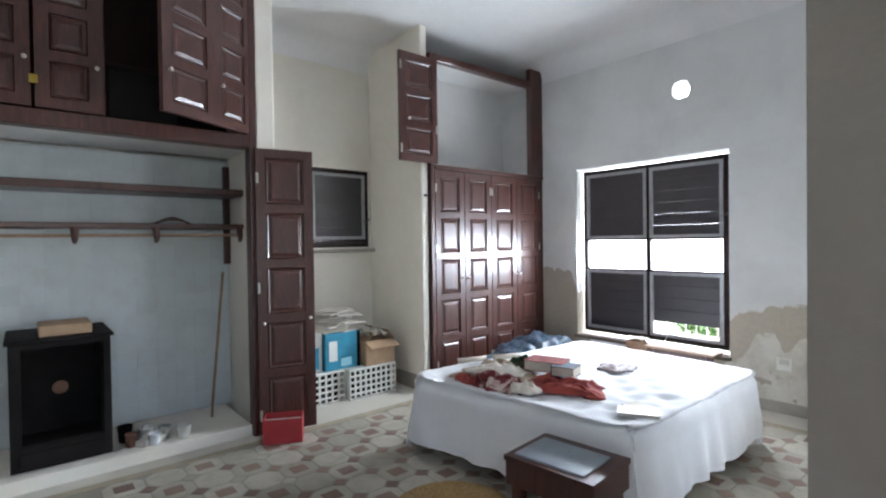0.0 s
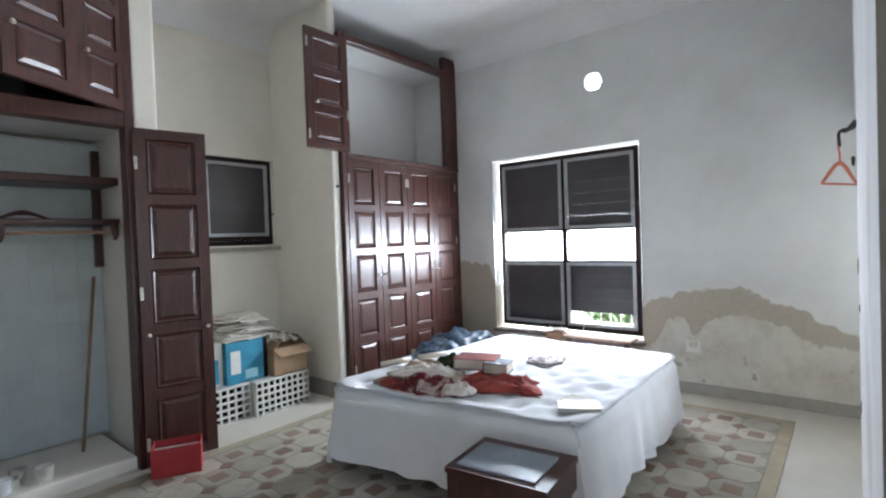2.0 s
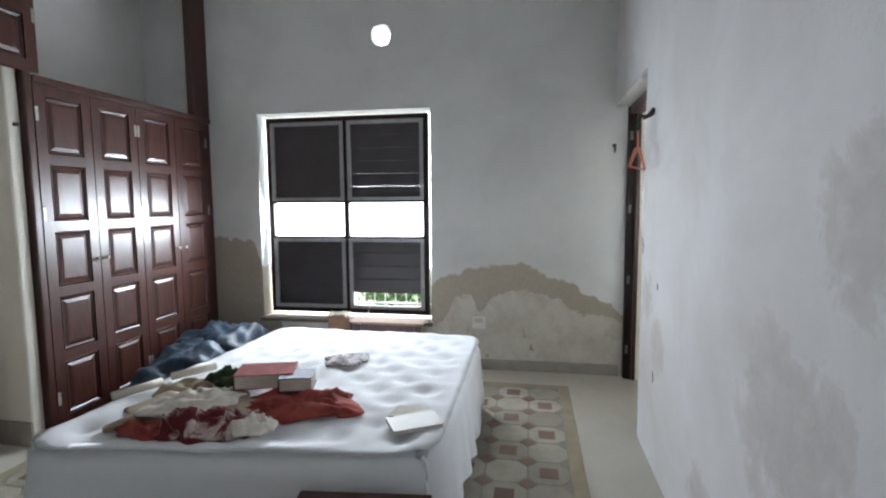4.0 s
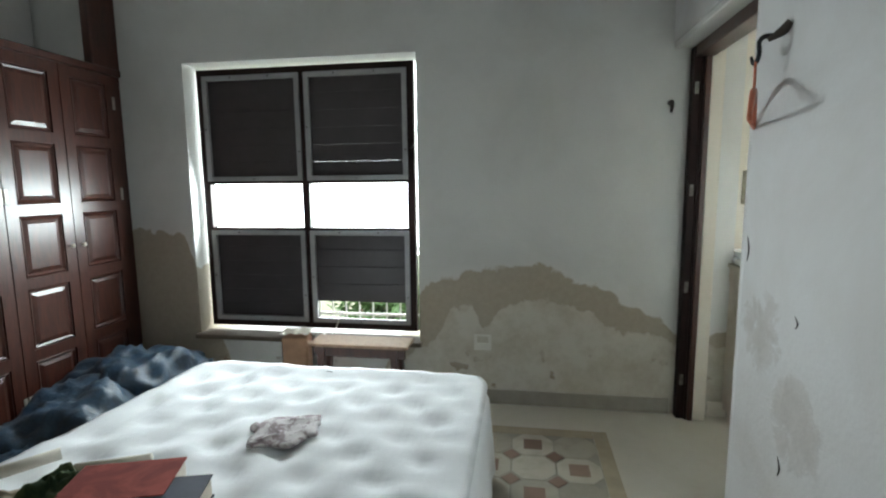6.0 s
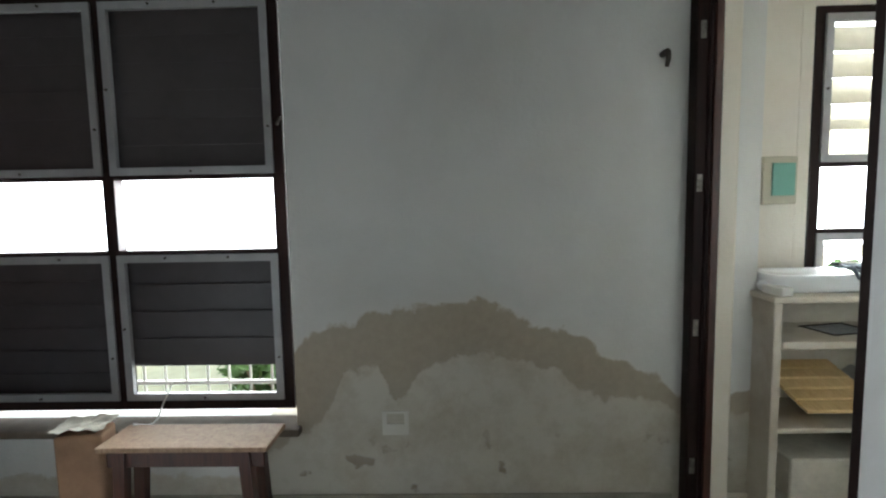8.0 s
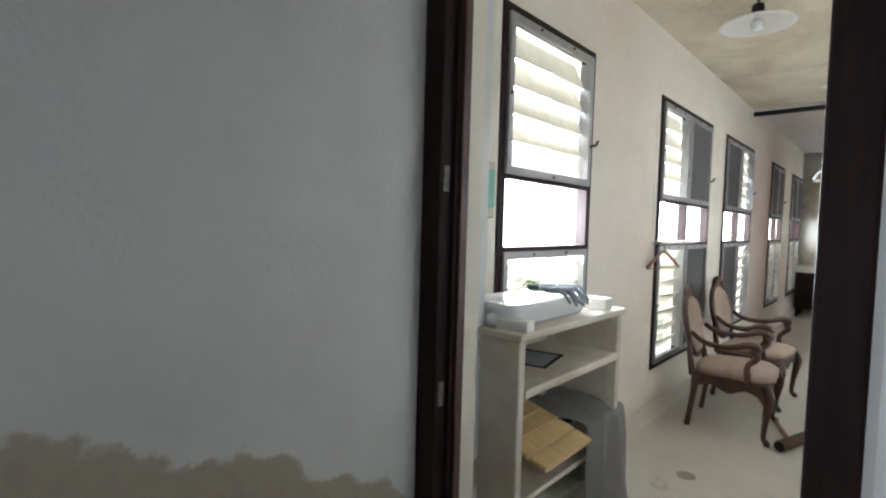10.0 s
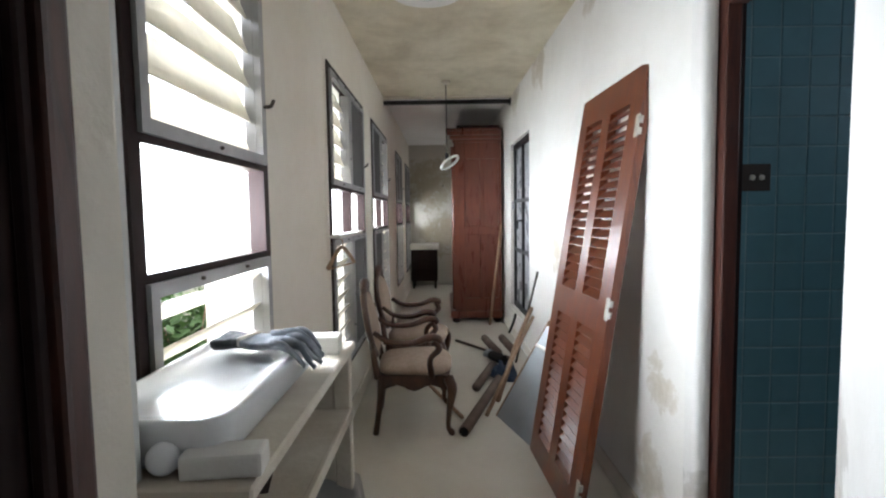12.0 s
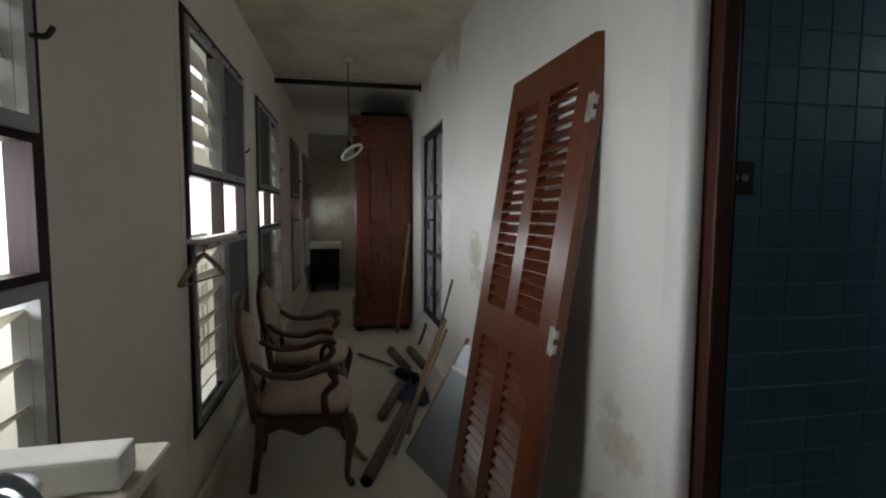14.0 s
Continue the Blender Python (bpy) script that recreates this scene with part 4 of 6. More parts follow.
TOP = BZ + 0.004
soft_heap("linen_dress", "crumpled tan linen dress spread on the bed", "clothes", -2.4, 2.86, TOP, 0.68, 0.52, 0.06, M_CLOTH_TAN, 1, 15)
soft_heap("shirt", "crumpled off-white shirt lying on a tan dress", "clothes", -2.38, 2.85, TOP + 0.04, 0.46, 0.28, 0.07, M_CLOTH_WHITE, 12, 35)
soft_heap("flowered_dress", "crumpled red flowered dress on the bed", "clothes", -2.24, 2.66, TOP, 0.46, 0.26, 0.13, M_CLOTH_MIX, 2, 12)
soft_heap("red_cloth", "rust red cloth spread on the bed", "cloth", -1.9, 2.99, TOP, 0.62, 0.34, 0.075, M_CLOTH_RED, 3, 12)
soft_heap("red_scarf", "bright red scarf among clothes on the bed", "clothes", -2.45, 2.62, TOP, 0.3, 0.15, 0.07, M_CLOTH_RED, 13, -5)
soft_heap("green_cloth", "dark green leafy cloth on the bed", "cloth", -2.42, 3.2, TOP + 0.02, 0.3, 0.18, 0.1, M_CLOTH_GREEN, 4, 5)
soft_heap("pale_blouse", "creased pale blouse on the bed", "clothes", -2.58, 3.1, TOP, 0.4, 0.25, 0.07, M_CLOTH_TAN, 5, 30)
soft_heap("scarf", "small patterned scarf on the bed", "clothes", -2.05, 2.72, TOP, 0.26, 0.2, 0.08, M_CLOTH_MIX, 6, 40)
soft_heap("white_rag", "small white rag on the bed", "cloth", -1.98, 2.68, TOP + 0.02, 0.22, 0.14, 0.08, M_CLOTH_WHITE, 7, 25)
soft_heap("towel", "folded mauve printed towel on the bed", "towel", -1.95, 3.72, TOP, 0.3, 0.27, 0.02, M_TOWEL, 8, 35, 0.012, 18)


def book(name, label, x, y, z, w, d, h, turn, mat, page=None):
    b = thing(name, label, "book", pose(x, y, z, 0, 0, turn))
    part("cover", wall_mesh("y", -d / 2, d / 2, -w / 2, w / 2, 0, h, [(-w / 2 + 0.005, w / 2 + 1, 0.004, h - 0.004)]), mat, b)
    part("pages", box(-w / 2 + 0.006, w / 2 - 0.005, -d / 2 + 0.005, d / 2 - 0.005, 0.004, h - 0.004, 0.001), page or M_PAPER, b)
    return b


book("red_book", "rust red hardback book lying on clothes", -2.18, 3.16, TOP + 0.05, 0.3, 0.2, 0.075, 18, M_CLOTH_RED)
book("navy_book", "navy blue hardback book lying on clothes", -1.99, 3.13, TOP + 0.05, 0.17, 0.16, 0.07, 16, M_BOOKBLUE)
book("white_book", "thin white book lying on the bed", -1.31, 2.89, TOP, 0.23, 0.15, 0.018, 30, M_WHITEPAINT)
book("white_booklet", "thin white booklet lying on the bed", -1.36, 3.0, TOP, 0.17, 0.13, 0.006, -10, M_PAPER)
for k, (x, y, a) in enumerate(((-2.72, 3.3, 50), (-2.4, 3.36, 20), (-2.83, 3.0, 60))):
    p = thing("paper_roll", "short roll of yellowed paper on the bed", "paper", pose(x, y, TOP + 0.03, 0, 0, a), "paper rolls")
    part("roll", tube([(-0.12, 0, 0), (0.12, 0, 0.01)], 0.022, 10, 1), M_PAPER, p, "", True)

# dark plastic bags between bed and wardrobe
for k, (x, y, s, h) in enumerate(((-3.48, 4.74, 0.95, 0.5), (-3.44, 4.2, 0.86, 0.45), (-3.3, 3.72, 0.68, 0.36))):
    b = thing("plastic_bag", "crumpled dark blue plastic bag on the floor", "bag", pose(x, y, 0.003), "bags beside the bed")
    bm = bmesh.new()
    bmesh.ops.create_icosphere(bm, subdivisions=5, radius=1)
    for v in bm.verts:
        f = 0.86 + 0.13 * noise.fractal(v.co * 1.7 + Vector((k * 5, 0, 0)), 0.9, 2.1, 3) - 0.1 * abs(noise.noise(v.co * 2.4 + Vector((k * 3, 7, 0)))) 
        turn = math.atan2(v.co.y, v.co.x)
        f += 0.1 * abs(noise.noise(Vector((math.cos(turn) * 3.2, math.sin(turn) * 3.2, v.co.z * 0.9 + k * 4)))) - 0.03 * abs(noise.noise(Vector((v.co.x * 5, v.co.y * 5, v.co.z * 2 + k))))
        v.co = Vector((v.co.x * s * 0.5 * f, v.co.y * s * 0.62 * f, max(0.0, (v.co.z * 0.7 + 0.45) * h * f)))
    part("bag", bm, M_PLASTIC_BLUE, b, "", True)

# low wooden stool and a broken block under the window
st = thing("stool", "low dark wooden stool with a pale worn top", "stool")
part("top", box(-2.43, -1.74, 5.02, 5.24, 0.47, 0.492, 0.006, 2), M_STICK, st, "pale worn board")
part("apron", box(-2.4, -1.76, 5.04, 5.06, 0.4, 0.47, 0.004), M_DARKWOOD, st)
for x in (-2.37, -1.87):
    for y in (5.05, 5.18):
        part("leg", tube([(x + 0.03, y, 0.47), (x + 0.03 + (0.03 if x > -2 else -0.03), y, 0.0)], [0.034, 0.028], 4, 1), M_DARKWOOD, st)
bl = thing("brick_block", "broken plastered brick block by the window", "block", pose(-2.58, 5.18, 0, 0, 0, 8))
bmx = box(-0.09, 0.09, -0.07, 0.07, 0.0, 0.5, 0.02, 3)
for v in bmx.verts:
    v.co += Vector((noise.noise(v.co * 9), noise.noise(v.co * 9 + Vector((5, 0, 0))), noise.noise(v.co * 7))) * 0.015
part("block", bmx, plain("broken_brick", (0.4, 0.24, 0.15), 0.9, vary=0.2), bl)
part("paper", moved(sheet(10, 10, crumple(11, 0.03), 0.2, 0.16, 0.003), pose(0, 0, 0.51)), M_PAPER, bl, "crumpled paper")
cb = thing("cable", "thin white cable hanging from the window", "cable")
part("cable", tube([(-2.33, 5.42, 0.62), (-2.34, 5.36, 0.55), (-2.36, 5.3, 0.47), (-2.4, 5.22, 0.5)], 0.004, 6, 5), M_WHITEPAINT, cb)

# wall fittings
ho = thing("coat_hook", "small iron coat hook on the wall", "hook")
part("hook", tube([(-0.1, YN, 2.04), (-0.1, YN - 0.05, 2.04), (-0.1, YN - 0.06, 2.01), (-0.1, YN - 0.045, 1.98)], [0.014, 0.012, 0.011, 0.008], 8, 3), M_IRON, ho, "", True)
ph = thing("pier_hook", "small black iron hook on the plaster pier", "hook")
part("hook", tube([(XW - 0.03, 3.43, 2.07), (XW + 0.0, 3.425, 2.07), (XW + 0.012, 3.41, 2.06), (XW + 0.01, 3.395, 2.075)], [0.012, 0.01, 0.008, 0.006], 8, 3), M_BLACK, ph, "", True)
h2 = thing("wall_hook", "curled black iron hook on the wall", "hook")
part("hook", tube([(XE, 3.93, 2.085), (XE - 0.025, 3.945, 2.065), (XE - 0.06, 3.965, 2.068), (XE - 0.078, 3.968, 2.05), (XE - 0.078, 3.962, 2.012), (XE - 0.077, 3.982, 1.985), (XE - 0.076, 4.012, 1.985), (XE - 0.076, 4.03, 2.012)], [0.012, 0.01, 0.009, 0.008, 0.008, 0.008, 0.007, 0.005], 8, 4), M_BLACK, h2, "", True)
part("peg", tube([(XE, 3.918, 2.1), (XE - 0.03, 3.938, 2.068), (XE - 0.055, 3.955, 2.052)], [0.016, 0.014, 0.008], 7, 3), M_IRON, h2, "rusty wall peg", True)
hg = thing("clothes_hanger", "coral plastic clothes hanger on an iron hook", "hanger")
hgx, hgy, dx_, dy_ = XE - 0.076, 3.99, 0.42, 0.91


def along(d, z):
    """A point of the hanger, d from its neck along its arms."""
    return (hgx + dx_ * d, hgy + dy_ * d, z)


bmh = tube([along(0.015, 2.0), along(0.0, 1.992), along(-0.016, 1.975), along(-0.004, 1.95), along(0, 1.92), along(0, 1.88)], 0.005, 6, 3)
for sg in (-1, 1):
    tube([along(0, 1.885), along(sg * 0.05, 1.868), along(sg * 0.12, 1.815), along(sg * 0.185, 1.765)], [0.012, 0.011, 0.01, 0.008], 6, 3, bmh)
tube([along(-0.185, 1.763), along(0.185, 1.763)], 0.006, 6, 1, bmh)
part("hanger", bmh, M_PINKHANGER, hg, "", True)
ou = thing("wall_socket", "broken wall socket box in stained plaster", "socket")
part("box", wall_mesh("y", YN - 0.012, YN - 0.001, -1.33, -1.21, 0.39, 0.5, [(-1.31, -1.23, 0.44, 0.49)]), M_WHITEPAINT, ou)
for k, (y, z, l_) in enumerate(((4.13, 1.28, 0.1), (3.73, 1.08, 0.04), (3.77, 0.54, 0.07))):
    c = thing("wall_chip", "small dark chip gouged in the plaster", "chip", group="wall chips")
    part("chip", tube([(XE - 0.001, y + 0.01, z + l_ / 2), (XE - 0.002, y - 0.012, z), (XE - 0.001, y, z - l_ / 2)], [0.0015, 0.0035, 0.0015], 5, 3), M_IRON, c)
vt = thing("wall_vent", "round hole vent with broken plaster rim", "vent")
bmv = bmesh.new()
for k in range(14):
    a0, a1 = 2 * math.pi * k / 14, 2 * math.pi * (k + 1) / 14
    r0 = [0.095 + 0.012 * noise.noise(Vector((math.cos(a) * 2, math.sin(a) * 2, 1))) for a in (a0, a1)]
    inner = [bmv.verts.new((-2.17 + r * math.cos(a), YN - 0.003, 3.095 + r * math.sin(a))) for r, a in zip(r0, (a0, a1))]
    outer = [bmv.verts.new((-2.17 + 0.15 * math.cos(a), YN - 0.001, 3.095 + 0.15 * math.sin(a))) for a in (a0, a1)]
    bmv.faces.new((inner[0], inner[1], outer[1], outer[0]))
bmesh.ops.remove_doubles(bmv, verts=bmv.verts[:], dist=1e-5)
part("rim", bmv, M_NORTH, vt)

# ---- bedroom: alcove and closet contents ----
def crate(name, label, x0, x1, y0, y1, z1):
    """A white plastic crate with an open lattice front."""
    c = thing(name, label, "crate", group="crates in the alcove")
    ny, nz = max(3, round((y1 - y0) / 0.062)), max(3, round(z1 / 0.062))
    sy, sz = (y1 - y0) / ny, z1 / nz
    holes = [(y0 + sy * i + 0.009, y0 + sy * (i + 1) - 0.009, sz * k + 0.009, sz * (k + 1) - 0.009) for i in range(ny) for k in range(nz)]
    part("front", wall_mesh("x", x1 - 0.014, x1, y0, y1, 0.0, z1, holes), M_WHITEPAINT, c)
    part("side", box(x0, x1 - 0.014, y0, y0 + 0.012, 0, z1, 0.002), M_WHITEPAINT, c)
    part("side", box(x0, x1 - 0.014, y1 - 0.012, y1, 0, z1, 0.002), M_WHITEPAINT, c)
    part("back", box(x0, x0 + 0.012, y0 + 0.012, y1 - 0.012, 0, z1, 0.002), M_WHITEPAINT, c)
    part("filling", box(x0 + 0.02, x1 - 0.06, y0 + 0.02, y1 - 0.02, 0.004, z1 - 0.03, 0.01), M_SAFE, c, "dark packed contents")
    part("top", box(x0, x1, y0, y1, z1, z1 + 0.008, 0.002), M_WHITEPAINT, c)


crate("plastic_crate", "white lattice plastic crate full of dark things", -4.85, -4.29, 2.28, 2.62, 0.3)
crate("plastic_crate", "white lattice plastic crate full of dark things", -4.75, -4.22, 2.64, 3.19, 0.3)
bb = thing("blue_carton", "printed blue carton with white patches", "box")
part("carton", box(-4.8, -4.33, 2.43, 2.82, 0.31, 0.68, 0.006), M_BLUEBOX, bb)
part("print", box(-4.331, -4.326, 2.47, 2.56, 0.4, 0.6, 0), M_WHITEPAINT, bb)
part("print", box(-4.331, -4.326, 2.6, 2.72, 0.34, 0.42, 0), plain("pale_blue_print", (0.3, 0.55, 0.62), 0.4), bb)
part("edge", box(-4.331, -4.325, 2.785, 2.82, 0.31, 0.68, 0), M_SAFE, bb)
b2 = thing("white_carton", "white and blue printed carton", "box")
part("carton", box(-4.82, -4.37, 2.2, 2.42, 0.31, 0.7, 0.006), M_WHITEPAINT, b2)
part("print", box(-4.371, -4.366, 2.25, 2.38, 0.34, 0.55, 0), M_BLUEBOX, b2)
cd = thing("cardboard_box", "torn open brown cardboard box", "box")
part("box", box(-4.7, -4.24, 2.84, 3.19, 0.31, 0.56, 0.008), M_CARDBOARD, cd)
for y, a in ((2.84, -50), (3.19, 40)):
    part("flap", moved(box(-0.23, 0.23, -0.002, 0.002, 0, 0.13, 0.001), pose(-4.47, y, 0.56, a)), M_CARDBOARD, cd)
part("flap", moved(box(-0.002, 0.002, -0.17, 0.17, 0, 0.12, 0.001), pose(-4.24, 3.01, 0.555, 0, 115, 0)), M_CARDBOARD, cd)
part("crumpled_paper", moved(sheet(14, 14, crumple(21, 0.14), 0.38, 0.3, 0.004), pose(-4.46, 3.0, 0.56)), M_PAPER, cd)
random.seed(5)
for k in range(16):
    pl = thing("newspaper", "yellowed folded newspaper in a loose pile", "newspaper", pose(-4.53 + random.uniform(-0.05, 0.08), 2.62 + random.uniform(-0.14, 0.16), 0.69 + k * 0.012, random.uniform(-3, 3), random.uniform(-3, 3), random.uniform(-35, 35)), "newspapers")
    part("sheet", sheet(8, 6, crumple(30 + k, 0.014), 0.36, 0.27, 0.009), M_PAPER if k % 3 else M_CLOTH_WHITE, pl)
rb = thing("red_box", "open red cardboard box with white inside", "box", pose(-3.72, 1.75, 0.0, 0, 0, 62))
part("shell", wall_mesh("y", -0.09, 0.09, -0.15, 0.15, 0.0, 0.2, [(-0.143, 0.143, 0.008, 0.3)]), M_RED, rb)
part("front", box(-0.15, 0.15, -0.094, -0.09, 0, 0.2, 0.001), M_RED, rb)
part("back", box(-0.15, 0.15, 0.09, 0.094, 0, 0.2, 0.001), M_RED, rb)
part("lining", box(-0.142, 0.142, -0.088, 0.088, 0.009, 0.15, 0.002), M_WHITEPAINT, rb, "white lining")

sf = thing("iron_safe", "sooty black open iron stove box", "stove")
part("body", wall_mesh("x", -4.7, -4.12, 0.09, 0.63, 0.1, 0.94, [(0.14, 0.58, 0.26, 0.9)]), M_SAFE, sf)
part("back", box(-4.69, -4.4, 0.13, 0.59, 0.25, 0.91, 0.003), M_SAFE, sf)
part("rim", wall_mesh("x", -4.12, -4.1, 0.08, 0.64, 0.1, 0.95, [(0.125, 0.595, 0.25, 0.905)]), M_SAFE, sf)
part("top", box(-4.72, -4.08, 0.06, 0.66, 0.94, 0.965, 0.006), M_SAFE, sf)
part("plaque", moved(lathe([(0.05, 0), (0.045, 0.008), (0.02, 0.012)], 9), pose(-4.395, 0.36, 0.56, 0, 90, 0)), plain("rusty_plaque", (0.3, 0.16, 0.1), 0.7), sf, "rust-coloured round plaque")
part("drawer", box(-4.14, -4.09, 0.13, 0.59, 0.12, 0.22, 0.006), M_SAFE, sf)
bxx = thing("cardboard_tray", "flat cardboard box on the iron stove", "box")
part("tray", box(-4.5, -4.16, 0.24, 0.54, 0.966, 1.04, 0.006), M_CARDBOARD, bxx)
br = thing("broom_stick", "thin wooden broomstick leaning in the closet", "broom")
part("stick", tube([(-4.4, 1.39, 0.095), (-4.62, 1.57, 1.33)], 0.012, 8, 1), M_STICK, br, "", True)
random.seed(9)
for k, (x, y, r, h) in enumerate(((-4.08, 1.1, 0.05, 0.09), (-4.16, 0.98, 0.04, 0.07), (-4.08, 0.9, 0.045, 0.08), (-4.2, 0.86, 0.05, 0.1), (-4.15, 0.76, 0.04, 0.09), (-4.25, 1.0, 0.045, 0.06), (-4.3, 0.74, 0.05, 0.11))):
    j = thing("paint_pot", "small used paint pot on the closet floor", "pot", pose(x, y, 0.091), "paint pots")
    mat_ = (M_WHITEPAINT, M_IVORY, M_CERAMIC, M_WHITEPAINT, plain("brown_tin", (0.2, 0.09, 0.06), 0.5), M_ZINC, M_SAFE)[k]
    part("pot", lathe([(r * 0.8, 0), (r * 0.85, 0.01), (r, h), (r * 1.06, h), (r * 1.06, h + 0.006), (r * 0.94, h + 0.006), (r * 0.9, h - 0.02)], 16), mat_, j, "", True)
    part("filling", lathe([(r * 0.86, h - 0.024), (r * 0.84, h - 0.02)], 12), M_ROLL, j)
for x, y, w, d, h, a, mt, lb_ in ((-4.14, 0.93, 0.11, 0.07, 0.05, 20, M_WHITEPAINT, "small white carton on the closet floor"), (-4.22, 0.78, 0.1, 0.08, 0.07, -15, M_ROLL, "small brown carton on the closet floor"), (-4.1, 0.83, 0.09, 0.06, 0.04, 40, M_PAPER, "crushed paper carton on the closet floor")):
    bx = thing("small_carton", lb_, "box", pose(x, y, 0.091, 0, 0, a), "cartons in the closet")
    part("carton", box(-w / 2, w / 2, -d / 2, d / 2, 0, h, 0.004), mt, bx)
    part("flap", moved(box(-w / 2, w / 2, -0.0015, 0.0015, 0, d * 0.6, 0.0005), pose(0, d / 2, h, -35)), mt, bx)
fb = thing("flat_fan", "curved dark wooden piece on the closet shelf", "wood piece")
part("piece", tube([(-4.4, 0.98, 1.758), (-4.4, 1.12, 1.8), (-4.4, 1.26, 1.758)], [0.006, 0.018, 0.006], 6, 5), M_DARKWOOD, fb)

# ---- gallery: windows ----
fills = (
    {(0, 0): "open", (0, 1): "flared"},
    {(0, 0): "ajar", (0, 1): "flared", (1, 0): "screen", (1, 1): "screen"},
    {(0, 0): "screen", (0, 1): "screen", (1, 0): "ajar", (1, 1): "flared"},
    {(0, 0): "ajar", (0, 1): "screen", (1, 0): "ajar", (1, 1): "screen"},
    {(0, 0): "ajar", (0, 1): "screen", (1, 0): "ajar", (1, 1): "screen"},
)
for k, ((x0, x1), fill) in enumerate(zip(GALLERY_WINDOWS, fills)):
    jalousie_window(f"window_{k + 3}", "tall dark framed jalousie window with cream slats" if k != 1 else "tall dark framed window, half slats, half insect screen", pose(x0 + 0.01, YG - 0.012, 0.38), x1 - x0 - 0.02, 1.92, 1 if k == 0 else 2, (0.9, 1.19), fill, frame=0.045)
    setting(f"window_trim_{k + 3}", wall_mesh("y", YG - 0.004, YG - 0.001, x0 - 0.05, x1 + 0.05, 0.33, 2.36, [(x0 + 0.006, x1 - 0.006, 0.376, 2.304)]), M_CREAM, "thin plaster surround of the gallery window", "trim")
    g = thing("window_grille", "pale painted picket grille outside the window", "grille", group="gallery grilles")
    me = mesh_of(box(-0.018, 0.018, -0.012, 0.012, 0.0, 1.22, 0.003), "picket", M_SLAT)
    for i in range(round((x1 - x0) / 0.13)):
        shared("picket", me, g, pose(x0 + 0.06 + i * 0.13, 6.05, -0.1))
    part("rail", box(x0 - 0.1, x1 + 0.1, 6.06, 6.09, 0.5, 0.56, 0.004), M_SLAT, g)

# black bar under the ceiling and skirting
bar = thing("curtain_bar", "black steel bar spanning the gallery under the ceiling", "bar")
part("bar", box(5.47, 5.515, YC - 0.008, YG, 2.665, 2.71, 0.004), M_BLACK, bar)
part("socket", box(5.46, 5.525, YC - 0.009, YC + 0.006, 2.65, 2.725, 0.003), M_BLACK, bar)
cn = thing("conduit", "thin pale conduit under the ceiling", "pipe")
part("pipe", tube([(5.4, YC + 0.01, 2.725), (5.4, 4.8, 2.728), (5.4, YG - 0.01, 2.725)], 0.008, 6, 2), M_CREAM, cn)
setting("baseboard_gallery", skewed(box(1.52, 9.55, 0.001, 0.014, 0.0, 0.1, 0.004)), M_CREAM, "low cream plaster skirting", "skirting")
setting("baseboard_gallery_north", box(0.34, 9.55, YG - 0.026, YG - 0.013, 0.0, 0.12, 0.004), M_CREAM, "low cream plaster skirting", "skirting")
setting("wall_pier", box(1.366, 1.5, 3.957, 4.0145, 0.0, 2.74, 0.026, 4), M_STUB, "rounded white wall end beside the bathroom door", "wall", True)
bd = thing("bath_door_frame", "dark red-brown bathroom door frame", "door frame", kind="structure")
part("jamb", box(1.33, 1.43, 3.905, 3.956, 0, 2.15, 0.005, 2), M_DARKWOOD, bd)
part("stop", box(1.35, 1.43, 3.88, 3.904, 0, 2.15, 0.003), M_FRAME, bd)
part("head", box(0.697, 1.33, 3.89, 3.956, 2.08, 2.15, 0.005), M_DARKWOOD, bd)
rnd = thing("lock_plate", "round hole with a worn lock plate", "plate")
part("plate", box(0.124, 0.17, 4.4, 4.414, 1.45, 1.59, 0.002), M_STUB, rnd, "grey plaster inset")
part("hole", moved(lathe([(0.017, 0.001), (0.016, 0.004), (0.013, 0.002), (0.001, 0.002)], 18), pose(0.147, 4.414, 1.53, -90, 0, 0)), M_ROLL, rnd, "brown hole")
part("strike", box(0.128, 0.166, 4.4145, 4.418, 1.462, 1.478, 0.001), M_WHITEPAINT, rnd)
sw = thing("light_switch", "brown double light switch on blue tiles", "switch")
part("plate", box(1.518, 1.525, 3.675, 3.785, 1.475, 1.575, 0.003), plain("brown_bakelite", (0.06, 0.035, 0.025), 0.4), sw)
for y in (3.71, 3.745):
    part("rocker", moved(lathe([(0.011, 0), (0.009, 0.006), (0.003, 0.008)], 10), pose(1.518, y, 1.525, 0, -90, 0)), M_KNOB, sw)
sb = thing("fuse_box", "ivory fuse box with a mint green cover", "fuse box")
part("box", box(0.44, 0.6, YG - 0.06, YG - 0.002, 1.4, 1.62, 0.008, 2), M_IVORY, sb)
part("cover", box(0.48, 0.585, YG - 0.07, YG - 0.06, 1.44, 1.59, 0.006, 2), M_MINT, sb, "mint green plastic cover")

